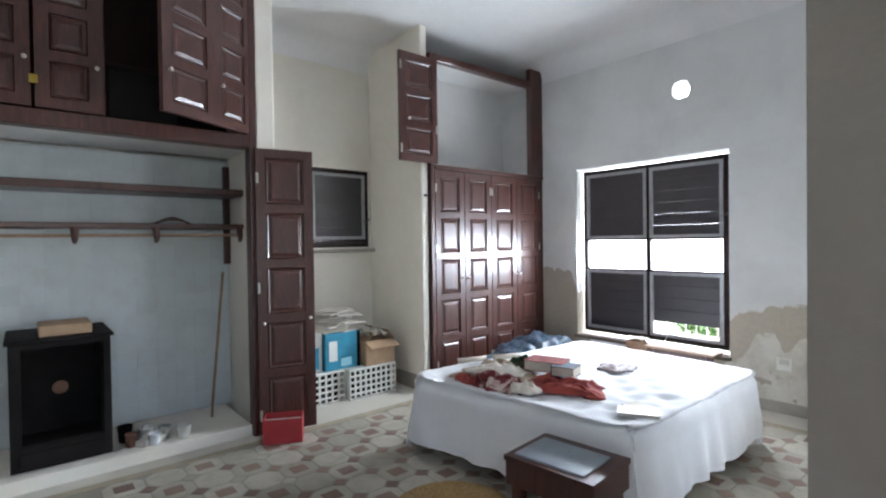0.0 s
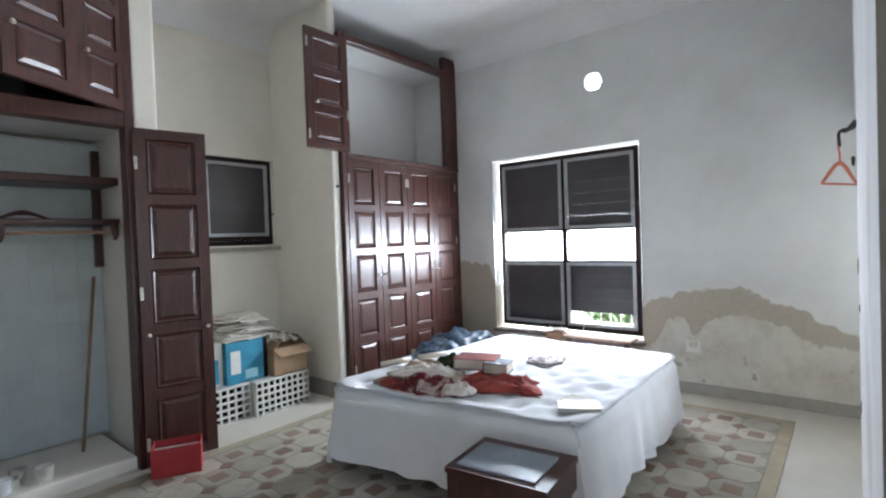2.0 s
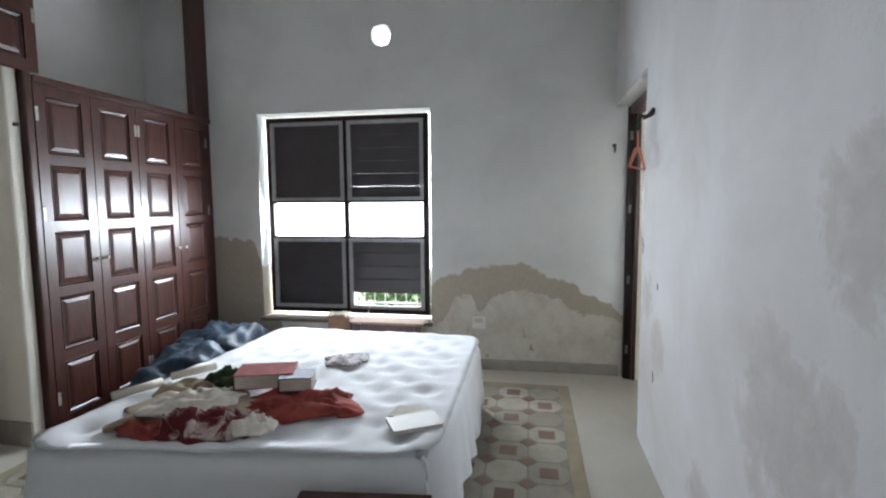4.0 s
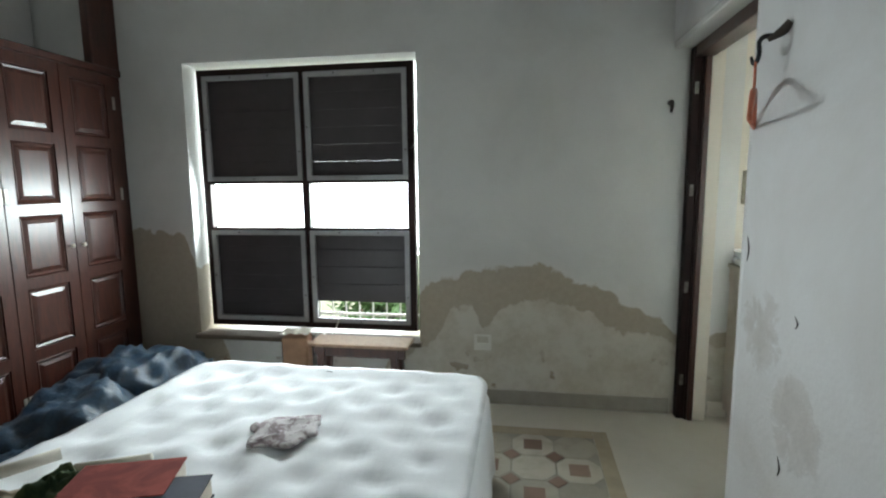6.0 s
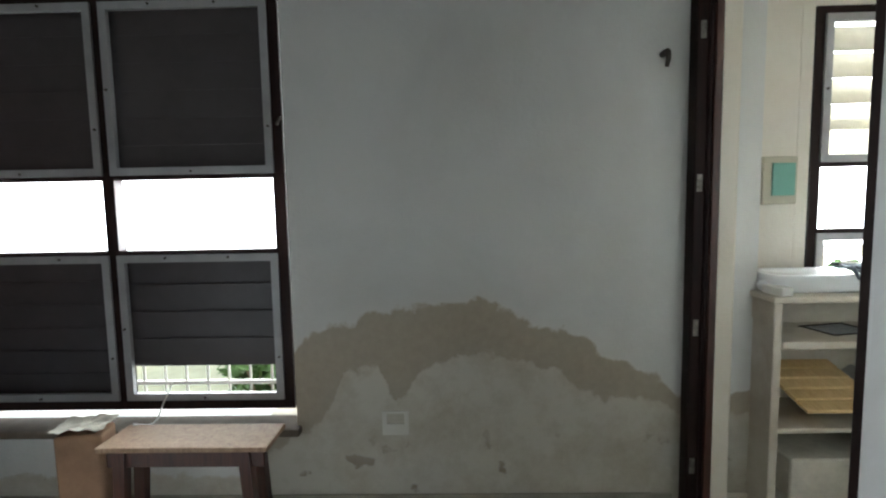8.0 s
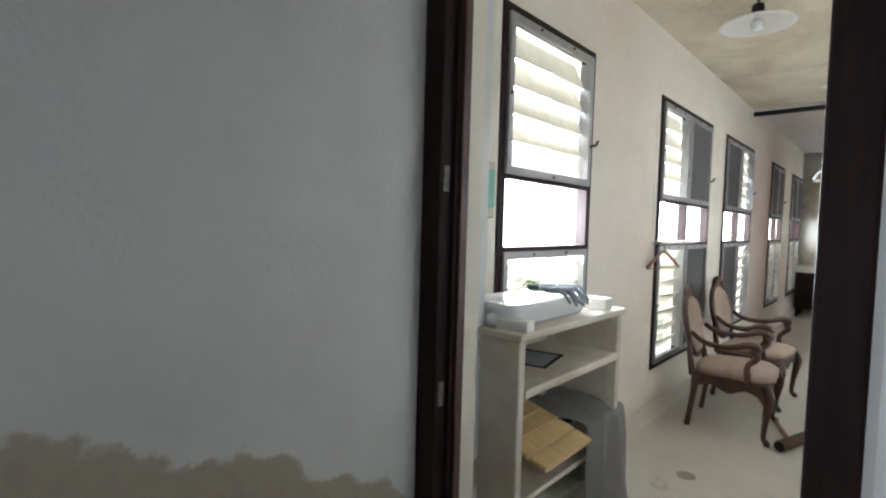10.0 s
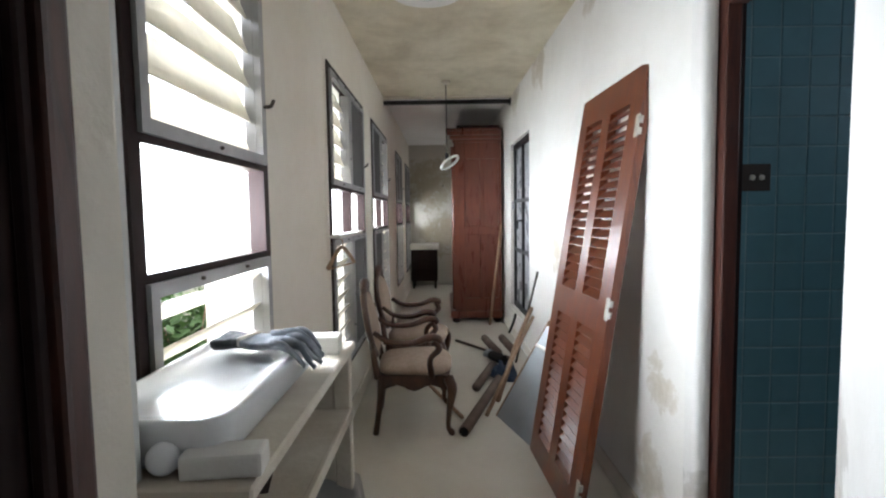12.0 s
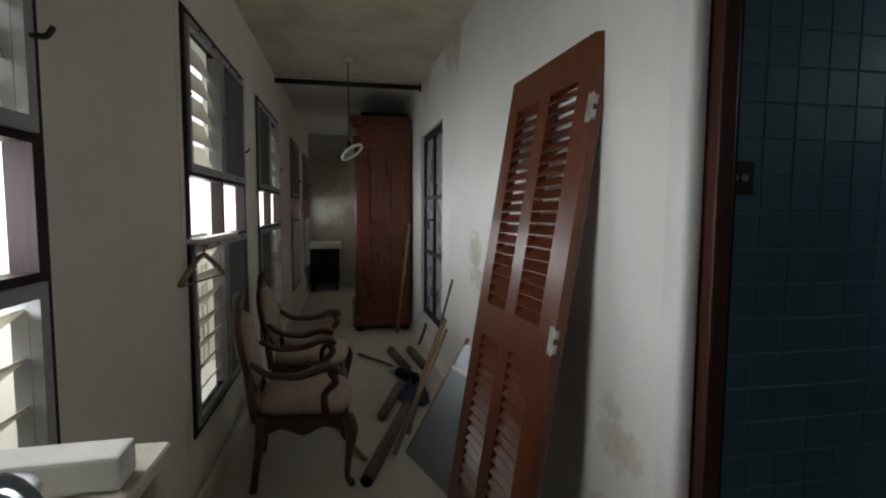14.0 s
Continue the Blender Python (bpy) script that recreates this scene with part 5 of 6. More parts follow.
# black steel door with glass in the inner wall, on a raised sill
d2 = thing("door_2", "narrow black steel glazed door on a raised sill", "door", kind="structure")
part("door_frame", skewed(wall_mesh("y", -0.08, -0.03, 4.42, 5.49, 0.332, 2.185, [(4.48, 4.935, 0.39, 0.97), (4.48, 4.935, 1.01, 1.52), (4.48, 4.935, 1.56, 2.12), (4.985, 5.43, 0.39, 0.97), (4.985, 5.43, 1.01, 1.52), (4.985, 5.43, 1.56, 2.12)])), M_BLACK, d2)
part("pane", skewed(box(4.45, 5.46, -0.06, -0.054, 0.37, 2.14, 0)), plain("frosted_dusty_glass", (0.32, 0.33, 0.34), 0.25), d2, "dusty frosted glass")
part("latch", skewed(tube([(4.93, -0.03, 1.32), (4.93, 0.02, 1.32), (4.93, 0.02, 1.24)], 0.011, 6, 2)), M_BLACK, d2)
part("lock_box", skewed(box(5.4, 5.47, -0.03, 0.0, 1.44, 1.54, 0.004)), M_ALU, d2)
setting("door_sill", skewed(box(4.38, 5.53, -0.02, 0.03, 0.27, 0.33, 0.008, 2)), M_WHITEPAINT, "white raised sill of the steel door", "sill")
pw = thing("bent_iron_leg", "bent black iron leg hanging at the sill", "iron")
part("leg", tube([(4.75, 4.17, 0.36), (4.68, 4.2, 0.3), (4.72, 4.24, 0.18)], 0.014, 6, 3), M_BLACK, pw)

# lamps: shallow glass bowl and bare bulb on a wire
la = thing("pendant_lamp", "white enamel disc lamp hanging from the ceiling", "lamp")
LX, LY = 2.31, 4.97
part("cord", tube([(LX, LY, ZG), (LX, LY, 2.63)], 0.006, 6, 1), M_BLACK, la)
part("holder", lathe([(0.012, 0.1), (0.03, 0.09), (0.034, 0.03), (0.02, 0.02)], 14, (LX, LY, 2.57)), M_BLACK, la, "black lamp holder", True)
part("shade", lathe([(0.03, 0.055), (0.1, 0.047), (0.18, 0.018), (0.19, 0.008), (0.178, 0.004), (0.1, 0.03), (0.03, 0.042)], 32, (LX, LY, 2.54)), M_SHADE, la, "white enamel disc shade", True)
part("bulb", lathe([(0.012, 0.05), (0.03, 0.02), (0.034, 0.0), (0.028, -0.02), (0.008, -0.032)], 14, (LX, LY, 2.54)), M_CERAMIC, la, "", True)
lb = thing("bare_pendant", "bare lamp holder with a wire ring shade", "lamp")
part("rose", lathe([(0.05, 0), (0.045, -0.015), (0.012, -0.03)], 16, (4.8, 4.86, ZG)), M_CREAM, lb)
part("cord", tube([(4.8, 4.86, ZG), (4.805, 4.858, 2.4), (4.8, 4.86, 2.02)], 0.005, 6, 3), M_BLACK, lb)
ring = [(4.8 + 0.085 * math.cos(a), 4.83 + 0.085 * math.sin(a), 1.93 + 0.06 * math.cos(a + 2.2)) for a in (2 * math.pi * k / 14 for k in range(15))]
part("ring", tube(ring, 0.013, 7, 2), M_SHADE, lb, "white ring shade", True)
part("holder", lathe([(0.01, 0.05), (0.02, 0.04), (0.022, -0.01), (0.016, -0.03)], 12, (4.8, 4.86, 1.98)), M_BLACK, lb)

# ---- gallery: white shelf with basin ----
SX0, SX1, SY0, SY1, SZ = 0.31, 1.1, 5.18, YG - 0.03, 1.03
sh = thing("shelf_unit", "chipped white wooden shelf unit under the window", "shelf")
part("top", box(SX0 - 0.01, SX1 + 0.01, SY0 - 0.01, SY1, SZ - 0.025, SZ, 0.004), M_SHELF, sh)
part("front_post", box(SX0, SX0 + 0.035, SY0, SY0 + 0.05, 0, SZ - 0.025, 0.004), M_SHELF, sh)
part("front_post", box(SX1 - 0.035, SX1, SY0, SY0 + 0.05, 0, SZ - 0.025, 0.004), M_SHELF, sh)
part("back_post", box(SX0, SX0 + 0.035, SY1 - 0.05, SY1, 0, SZ - 0.025, 0.004), M_SHELF, sh)
part("back_post", box(SX1 - 0.035, SX1, SY1 - 0.05, SY1, 0, SZ - 0.025, 0.004), M_SHELF, sh)
for x in (SX0 + 0.008, SX1 - 0.028):
    part("side_panel", box(x, x + 0.02, SY0 + 0.05, SY1 - 0.05, 0.06, SZ - 0.12, 0.003), M_SHELF, sh)
    part("side_rail", box(x - 0.006, x + 0.024, SY0 + 0.05, SY1 - 0.05, SZ - 0.12, SZ - 0.026, 0.003), M_SHELF, sh)
part("back_panel", box(SX0 + 0.035, SX1 - 0.035, SY1 - 0.015, SY1 - 0.004, 0.1, SZ - 0.03, 0.002), M_SHELF, sh)
for z in (0.82, 0.45, 0.1):
    part("shelf", box(SX0 + 0.036, SX1 - 0.036, SY0 + 0.004, SY1 - 0.016, z, z + 0.02, 0.003), M_SHELF, sh)
part("lip", box(SX0 + 0.036, SX1 - 0.036, SY0 - 0.004, SY0 + 0.012, 0.812, 0.842, 0.003), M_SHELF, sh)

ba = thing("wash_basin", "white rectangular ceramic wash basin on the shelf", "basin")
bmb = bmesh.new()


def rounded(w, d, r, z, cx, cy, n=6):
    pts = []
    for sx, sy, a0 in ((1, 1, 0), (-1, 1, 90), (-1, -1, 180), (1, -1, 270)):
        for k in range(n + 1):
            a = radians(a0 + 90 * k / n)
            pts.append(bmb.verts.new((cx + sx * (w / 2 - r) + r * math.cos(a), cy + sy * (d / 2 - r) + r * math.sin(a), z)))
    return pts


loops = [rounded(w, d, r, z, 0.605, 5.342) for w, d, r, z in ((0.5, 0.2, 0.04, SZ + 0.002), (0.515, 0.222, 0.045, SZ + 0.012), (0.53, 0.24, 0.045, SZ + 0.06), (0.535, 0.246, 0.045, SZ + 0.074), (0.529, 0.24, 0.042, SZ + 0.08), (0.512, 0.222, 0.038, SZ + 0.081), (0.5, 0.21, 0.036, SZ + 0.077), (0.43, 0.15, 0.04, SZ + 0.07), (0.2, 0.06, 0.025, SZ + 0.066))]
for a, b in zip(loops, loops[1:]):
    for k in range(len(a)):
        bmb.faces.new((a[k], a[(k + 1) % len(a)], b[(k + 1) % len(a)], b[k]))
bmb.faces.new(loops[0][::-1])
bmb.faces.new(loops[-1])
part("bowl", bmb, M_CERAMIC, ba, "", True)
pk = thing("white_plank", "short white painted timber offcut on the shelf", "timber")
part("plank", box(-0.165, 0.165, -0.033, 0.033, 0.0, 0.05, 0.006, 2, pose(0.975, 5.352, SZ + 0.002, 0, 0, 93)), M_WHITEPAINT, pk)
pb = thing("plaster_block", "chipped whitewashed brick on the shelf", "brick")
part("brick", box(-0.058, 0.058, -0.026, 0.026, 0, 0.036, 0.006, 2, pose(0.345, 5.225, SZ + 0.002, 0, 0, 96)), M_STUB, pb)
eg = thing("white_ball", "small white plaster ball on the shelf", "ball")
bme = bmesh.new()
bmesh.ops.create_icosphere(bme, subdivisions=3, radius=0.024, matrix=pose(0.338, 5.312, SZ + 0.026))
part("ball", bme, M_CERAMIC, eg, "", True)
gv = thing("work_gloves", "pair of crumpled grey work gloves on the basin", "gloves", pose(0.735, 5.3, SZ + 0.082, 0, 0, -92))


def drape(bm, m):
    """Lays a glove along x over the front edge of the basin and wrinkles it."""
    for v in bm.verts:
        p = m @ v.co
        over = max(0.0, p.x - 0.045)
        p.z += 0.007 * noise.noise(p * 26) - 0.55 * over * min(1.0, over / 0.06)
        p.y += 0.008 * noise.noise(p * 17 + Vector((3, 1, 0)))
        v.co = p
    return bm


for n_, (ox, oy, a) in enumerate(((0.0, 0.02, 5), (0.012, -0.025, -9))):
    mm = pose(ox, oy, n_ * 0.011, 0, 0, a)
    bmg = box(-0.045, 0.04, -0.042, 0.042, 0.002, 0.018, 0.007, 3)
    bmesh.ops.subdivide_edges(bmg, edges=bmg.edges[:], cuts=2, use_grid_fill=True)
    palm = part("glove", drape(bmg, mm), M_GLOVE, gv, "", True)
    cuff = box(-0.115, -0.043, -0.036, 0.036, 0.003, 0.02, 0.007, 3)
    bmesh.ops.subdivide_edges(cuff, edges=cuff.edges[:], cuts=2, use_grid_fill=True)
    part("cuff", drape(cuff, mm), M_GLOVE_DARK, palm, "dark grey knitted cuff", True)
    part("band", drape(box(-0.05, -0.038, -0.04, 0.04, 0.001, 0.026, 0.005, 2), mm), M_CLOTH_WHITE, palm, "pale hem", True)
    for f in range(4):
        fy = -0.033 + f * 0.022
        fg = tube([(0.03, fy, 0.013), (0.07, fy * 1.15 + 0.004 * (f % 2), 0.017 + 0.008 * (f % 2)), (0.105 + 0.012 * (f in (1, 2)), fy * 1.3 + 0.008 * (1 - f % 2), 0.008)], [0.0088, 0.0085, 0.0065], 7, 4)
        part("finger", drape(fg, mm), M_GLOVE, palm, "", True)
    sy_ = 1 if n_ else -1
    part("thumb", drape(tube([(-0.01, 0.035 * sy_, 0.014), (0.03, 0.058 * sy_, 0.018), (0.062, 0.062 * sy_, 0.012)], [0.013, 0.012, 0.009], 7, 3), mm), M_GLOVE, palm, "", True)
bw = thing("rag", "dark crumpled rag on the shelf end", "rag")
part("cloth", moved(sheet(16, 14, crumple(41, 0.04), 0.06, 0.14, 0.004), pose(0.335, 5.42, SZ + 0.002)), M_GLOVE, bw, "", True)
fr = thing("picture_frame", "thin dark frame lying on the shelf", "frame")
part("frame", moved(wall_mesh("y", 0, 0.012, -0.12, 0.12, -0.09, 0.09, [(-0.105, 0.105, -0.075, 0.075)]), pose(0.72, 5.38, 0.842, -90, 0, 12)), M_FRAME, fr)
part("backing", moved(box(-0.106, 0.106, 0.002, 0.006, -0.076, 0.076, 0), pose(0.72, 5.38, 0.842, -90, 0, 12)), M_GLASSGREY, fr)
bk = thing("small_tin", "small beige tin holding dark scraps", "tin")
part("tin", wall_mesh("y", 5.27, 5.42, 0.83, 1.0, 0.471, 0.57, [(0.838, 0.992, 0.48, 0.7)]), M_IVORY, bk)
part("wall", box(0.83, 1.0, 5.262, 5.27, 0.471, 0.57, 0.002), M_IVORY, bk)
part("scraps", moved(sheet(12, 12, crumple(44, 0.06), 0.15, 0.14, 0.004), pose(0.915, 5.345, 0.535)), M_SAFE, bk)
pn = thing("pine_panel", "pale knotty pine boards lying in the shelf", "boards")
for k in range(5):
    part("board", box(-0.17, 0.17, -0.036, 0.036, 0, 0.018, 0.004, 1, pose(0.6, 5.225 + 0.0 + 0.074 * k - 0.05, 0.64 + 0.02 * k - 0.08, 14, 0, 0)), M_PINE, pn)
ps = thing("plastic_sheet", "crumpled milky plastic sheet spilling from the shelf", "plastic")
bms, rows_ = bmesh.new(), []
for a in range(31):
    v = a / 30
    line = []
    for b in range(25):
        u = b / 24
        # lies on the boards, bends over the front edge and hangs down
        flat, hang = min(v, 0.45) / 0.45, max(0.0, v - 0.45) / 0.55
        fold = 0.018 * math.sin(u * 15 + 3 * noise.noise(Vector((u * 2, v * 2, 5)))) * (0.3 + hang)
        x = 0.72 + 0.34 * u + 0.07 * flat - 0.12 * hang * (1 - u) + 0.03 * noise.noise(Vector((u * 3, v * 3, 1)))
        y = 5.46 - 0.29 * flat - 0.05 * math.sin(hang * 1.57) + fold
        z = 0.63 - 0.03 * flat - 0.44 * hang ** 1.3 + 0.03 * noise.noise(Vector((u * 4, v * 4, 9))) + 0.5 * fold
        line.append(bms.verts.new((x, y, z)))
    rows_.append(line)
for p, q in zip(rows_, rows_[1:]):
    for b in range(24):
        bms.faces.new((p[b], p[b + 1], q[b + 1], q[b]))
bmesh.ops.solidify(bms, geom=bms.faces[:], thickness=0.003)
part("sheet", bms, M_PLASTIC_CLEAR, ps, "", True)
pp = thing("paper_stack", "stack of grey papers low in the shelf", "papers")
part("paper", box(0.45, 0.95, 5.25, 5.5, 0.121, 0.3, 0.006), M_PAPER, pp)

# ---- gallery: armchairs ----
def armchair(m):
    """A carved walnut armchair; x along its width, front towards -y, origin on the floor under its middle."""
    c = thing("armchair", "carved walnut armchair with faded beige upholstery", "chair", m, "armchairs along the gallery")
    w, yf, yb = 0.25, -0.22, 0.21
    for sx in (-1, 1):
        part("leg", tube([(sx * w, yf, 0.375), (sx * (w + 0.022), yf - 0.025, 0.3), (sx * (w + 0.008), yf - 0.008, 0.16), (sx * w, yf, 0.05), (sx * (w + 0.012), yf - 0.02, 0.018), (sx * (w + 0.012), yf - 0.022, 0.0)], [0.034, 0.032, 0.019, 0.015, 0.021, 0.017], 8, 4), M_CHAIRWOOD, c, "", True)
        part("leg", tube([(sx * (w - 0.03), yb - 0.01, 0.39), (sx * (w - 0.03), yb, 0.25), (sx * (w - 0.03), yb + 0.02, 0.1), (sx * (w - 0.03), yb + 0.035, 0.0)], [0.028, 0.022, 0.018, 0.02], 8, 4), M_CHAIRWOOD, c, "", True)
        part("arm", tube([(sx * (w - 0.035), yb + 0.035, 0.66), (sx * (w - 0.01), yb - 0.06, 0.605), (sx * (w + 0.02), yb - 0.2, 0.6), (sx * (w + 0.03), yf + 0.12, 0.635), (sx * (w + 0.03), yf + 0.06, 0.63), (sx * (w + 0.028), yf + 0.045, 0.6)], [0.017, 0.018, 0.021, 0.025, 0.026, 0.016], 8, 4), M_CHAIRWOOD, c, "", True)
        part("arm_support", tube([(sx * (w + 0.028), yf + 0.08, 0.615), (sx * (w + 0.03), yf + 0.055, 0.56), (sx * (w + 0.01), yf + 0.11, 0.49), (sx * (w - 0.005), yf + 0.1, 0.37)], [0.02, 0.022, 0.018, 0.024], 8, 4), M_CHAIRWOOD, c, "", True)
    # shaped seat rails
    for a, b in (((-w, yf), (w, yf)), ((-w + 0.03, yb), (w - 0.03, yb)), ((-w, yf), (-w + 0.03, yb)), ((w, yf), (w - 0.03, yb))):
        bm = bmesh.new()
        n = 12
        d = Vector((b[0] - a[0], b[1] - a[1], 0))
        nrm = Vector((-d.y, d.x, 0)).normalized() * 0.014
        rows = []
        for k in range(n + 1):
            t = k / n
            p = Vector((a[0], a[1], 0)) + d * t
            low = 0.305 - 0.02 * math.cos(t * 4 * math.pi) * (1 if 0.1 < t < 0.9 else 0.4)
            rows.append([bm.verts.new((p + s_ * nrm).to_tuple()[:2] + (z,)) for s_, z in ((1, 0.385), (1, low), (-1, low), (-1, 0.385))])
        for r0, r1 in zip(rows, rows[1:]):
            for k in range(4):
                bm.faces.new((r0[k], r0[(k + 1) % 4], r1[(k + 1) % 4], r1[k]))
        bm.faces.new(rows[0])
        bm.faces.new(rows[-1][::-1])
        part("seat_rail", bm, M_CHAIRWOOD, c)
    # padded seat, fuller towards the front
    bm = bmesh.new()
    loops = []
    for z, grow in ((0.372, -0.012), (0.395, 0.012), (0.425, 0.012), (0.445, -0.02), (0.458, -0.09), (0.464, -0.17)):
        loop = []
        for k in range(36):
            a = 2 * math.pi * k / 36
            ca, sa = math.cos(a), math.sin(a)
            e = 0.42
            x = math.copysign(abs(ca) ** e, ca) * (w + grow - (0.03 if sa > 0 else 0))
            y = math.copysign(abs(sa) ** e, sa) * (0.215 + grow) - 0.005
            loop.append(bm.verts.new((x, y - (0.03 * (1 - (x / w) ** 2) if sa < 0 else 0), z)))
        loops.append(loop)
    for a, b in zip(loops, loops[1:]):
        for k in range(36):
            bm.faces.new((a[k], a[(k + 1) % 36], b[(k + 1) % 36], b[k]))
    bm.faces.new(loops[-1])
    bm.faces.new(loops[0][::-1])
    part("seat", bm, M_UPHOLSTERY, c, "faded beige padded seat", True)
    # back: oval carved frame, pad, posts and crest
    lean = pose(0, yb + 0.02, 0.39, -10)
    oval = []
    for k in range(25):
        a = 2 * math.pi * k / 24 - math.pi / 2
        oval.append((math.cos(a) * (0.19 + 0.02 * math.sin(a)), 0, 0.3 + math.sin(a) * 0.225))
    part("back_frame", moved(tube(oval, 0.021, 8, 2, closed=True), lean), M_CHAIRWOOD, c, "", True)
    bm = bmesh.new()
    loops = []
    for f, y in ((1.0, 0.012), (1.0, -0.01), (0.9, -0.03), (0.6, -0.042), (0.2, -0.046)):
        loops.append([bm.verts.new((math.cos(a) * 0.182 * f, y, 0.3 + math.sin(a) * 0.208 * f)) for a in (2 * math.pi * k / 28 for k in range(28))])
    for a, b in zip(loops, loops[1:]):
        for k in range(28):
            bm.faces.new((a[k], a[(k + 1) % 28], b[(k + 1) % 28], b[k]))
    bm.faces.new(loops[0][::-1])
    bm.faces.new(loops[-1])
    part("back_pad", moved(bm, lean), M_UPHOLSTERY, c, "faded beige padded back", True)
    for sx in (-1, 1):
        part("back_post", moved(tube([(sx * 0.21, 0, -0.03), (sx * 0.2, 0, 0.1), (sx * 0.185, 0, 0.2)], [0.024, 0.02, 0.018], 8, 3), lean), M_CHAIRWOOD, c, "", True)
    part("crest", moved(tube([(-0.11, 0, 0.49), (-0.07, -0.006, 0.535), (0, -0.01, 0.57), (0.07, -0.006, 0.535), (0.11, 0, 0.49)], [0.012, 0.026, 0.034, 0.026, 0.012], 8, 4), lean), M_CHAIRWOOD, c, "carved crest", True)
    return c


first = armchair(pose(2.99, 5.12, 0, 0, 0, 3))
copy_thing(first, pose(3.82, 5.14, 0, 0, 0, -4))
wh = thing("wooden_hanger", "wooden clothes hanger hung on a window", "hanger")
hx, hz = 2.56, 1.17
bmw = tube([(hx, 5.5, hz + 0.05), (hx + 0.02, 5.497, hz + 0.08), (hx, 5.51, hz + 0.11), (hx - 0.01, 5.53, hz + 0.1)], 0.004, 6, 3)
tube([(hx - 0.2, 5.535, hz - 0.055), (hx - 0.1, 5.517, hz + 0.01), (hx, 5.5, hz + 0.05), (hx + 0.1, 5.483, hz + 0.01), (hx + 0.2, 5.465, hz - 0.055)], [0.014, 0.012, 0.012, 0.012, 0.013], 6, 4, bmw)
tube([(hx - 0.19, 5.533, hz - 0.06), (hx + 0.19, 5.467, hz - 0.06)], 0.005, 6, 1, bmw)
part("hanger", bmw, M_STICK, wh, "", True)
cs = thing("casement_bar", "loose white bar resting on the window ledge", "bar")
part("bar", box(2.45, 3.2, YG - 0.09, YG - 0.03, 1.275, 1.295, 0.004), M_WHITEPAINT, cs)

# ---- gallery: shutter and builder's leftovers along the inner wall ----
shut = thing("louvred_shutter", "orange-brown louvred wooden shutter leaning on the wall", "shutter")
lower, upper = Vector((2.53, 4.385, 0.0)), Vector((2.585, 4.055, 2.03))
across = Vector((-0.785, -0.045, -0.05))
zdir = (upper - lower).normalized()
xdir = (across - zdir * across.dot(zdir)).normalized()
M_SH = Matrix.Translation(lower) @ Matrix((xdir, zdir.cross(xdir), zdir)).transposed().to_4x4()
SW, SH_ = 0.785, 2.055
cols = ((0.115, 0.335), (0.44, 0.66))
zones = ((0.13, 0.86), (1.0, 1.9))
holes = [(a, b, z0, z1) for a, b in cols for z0, z1 in zones]
part("shutter_frame", moved(wall_mesh("y", -0.02, 0.02, 0, SW, 0, SH_, holes), M_SH), M_ORANGE, shut)
for a, b in cols:
    for z0, z1 in zones:
        me = mesh_of(box(a - 0.004, b + 0.004, -0.029, 0.029, -0.0035, 0.0035, 0.002), "slat", M_ORANGE)
        n = round((z1 - z0) / 0.047)
        for k in range(n):
            shared("slat", me, shut, M_SH @ pose(0, 0, z0 + (k + 0.5) * (z1 - z0) / n, 49))
for z in (1.78, 0.98, 0.16):
    hi = part("hinge", moved(box(SW - 0.03, SW + 0.004, -0.026, -0.02, z - 0.05, z + 0.05, 0.002), M_SH), M_BRASS, shut, "pale metal hinge")
    for q in (-0.025, 0.025):
        part("knuckle", moved(tube([(SW + 0.006, -0.016, z + q - 0.014), (SW + 0.006, -0.016, z + q + 0.014)], 0.009, 8, 1), M_SH), M_BRASS, hi)
zn = thing("zinc_sheet", "grey galvanised metal panel leaning on the wall", "metal sheet")
zl, zr = Vector((3.02, 4.545, 0.0)), Vector((2.64, 4.42, 0.0))
zx = (zr - zl).normalized()
zz = (Vector((3.2, 4.15, 0.66)) - zl)
zz = (zz - zx * zz.dot(zx)).normalized()
M_ZN = Matrix.Translation(zl) @ Matrix((zx, zz.cross(zx), zz)).transposed().to_4x4()
part("panel", moved(box(0, 0.55, -0.008, 0.008, 0.0, 0.72, 0.003), M_ZN), M_ZINC, zn)
part("edge_strip", moved(box(0.0, 0.55, -0.014, 0.012, 0.55, 0.575, 0.002), M_ZN), M_WHITEPAINT, zn, "white edge strip")
part("edge_strip", moved(box(-0.012, 0.0, -0.012, 0.012, 0.0, 0.76, 0.002), M_ZN), M_STICK, zn)


def rod(name, label, cat, pts, r, mat, group="", sides=10, steps=1):
    t = thing(name, label, cat, group=group)
    part("rod", tube(pts, r, sides, steps), mat, t, "", True)
    return t


r1 = rod("fabric_roll", "dusty brown roll lying on the gallery floor", "roll", [(2.7, 4.79, 0.037), (3.15, 4.64, 0.037), (3.7, 4.46, 0.037)], 0.036, M_ROLL, "rolls", 12)
part("end", moved(lathe([(0.03, 0), (0.03, 0.004), (0.012, 0.002)], 12), pose(2.7, 4.79, 0.037, 0, -90, -18)), M_SAFE, r1)
rod("fabric_roll", "dusty brown roll lying on the gallery floor", "roll", [(3.5, 4.66, 0.037), (4.1, 4.47, 0.037)], 0.036, M_ROLL, "rolls", 12)
rod("fabric_roll", "dusty brown roll lying on the gallery floor", "roll", [(5.05, 4.47, 0.042), (4.45, 4.38, 0.042)], 0.04, M_ROLL, "rolls", 12)
rod("fabric_roll", "dusty brown roll lying on the gallery floor", "roll", [(5.05, 4.28, 0.042), (4.5, 4.22, 0.042)], 0.04, M_ROLL, "rolls", 12)
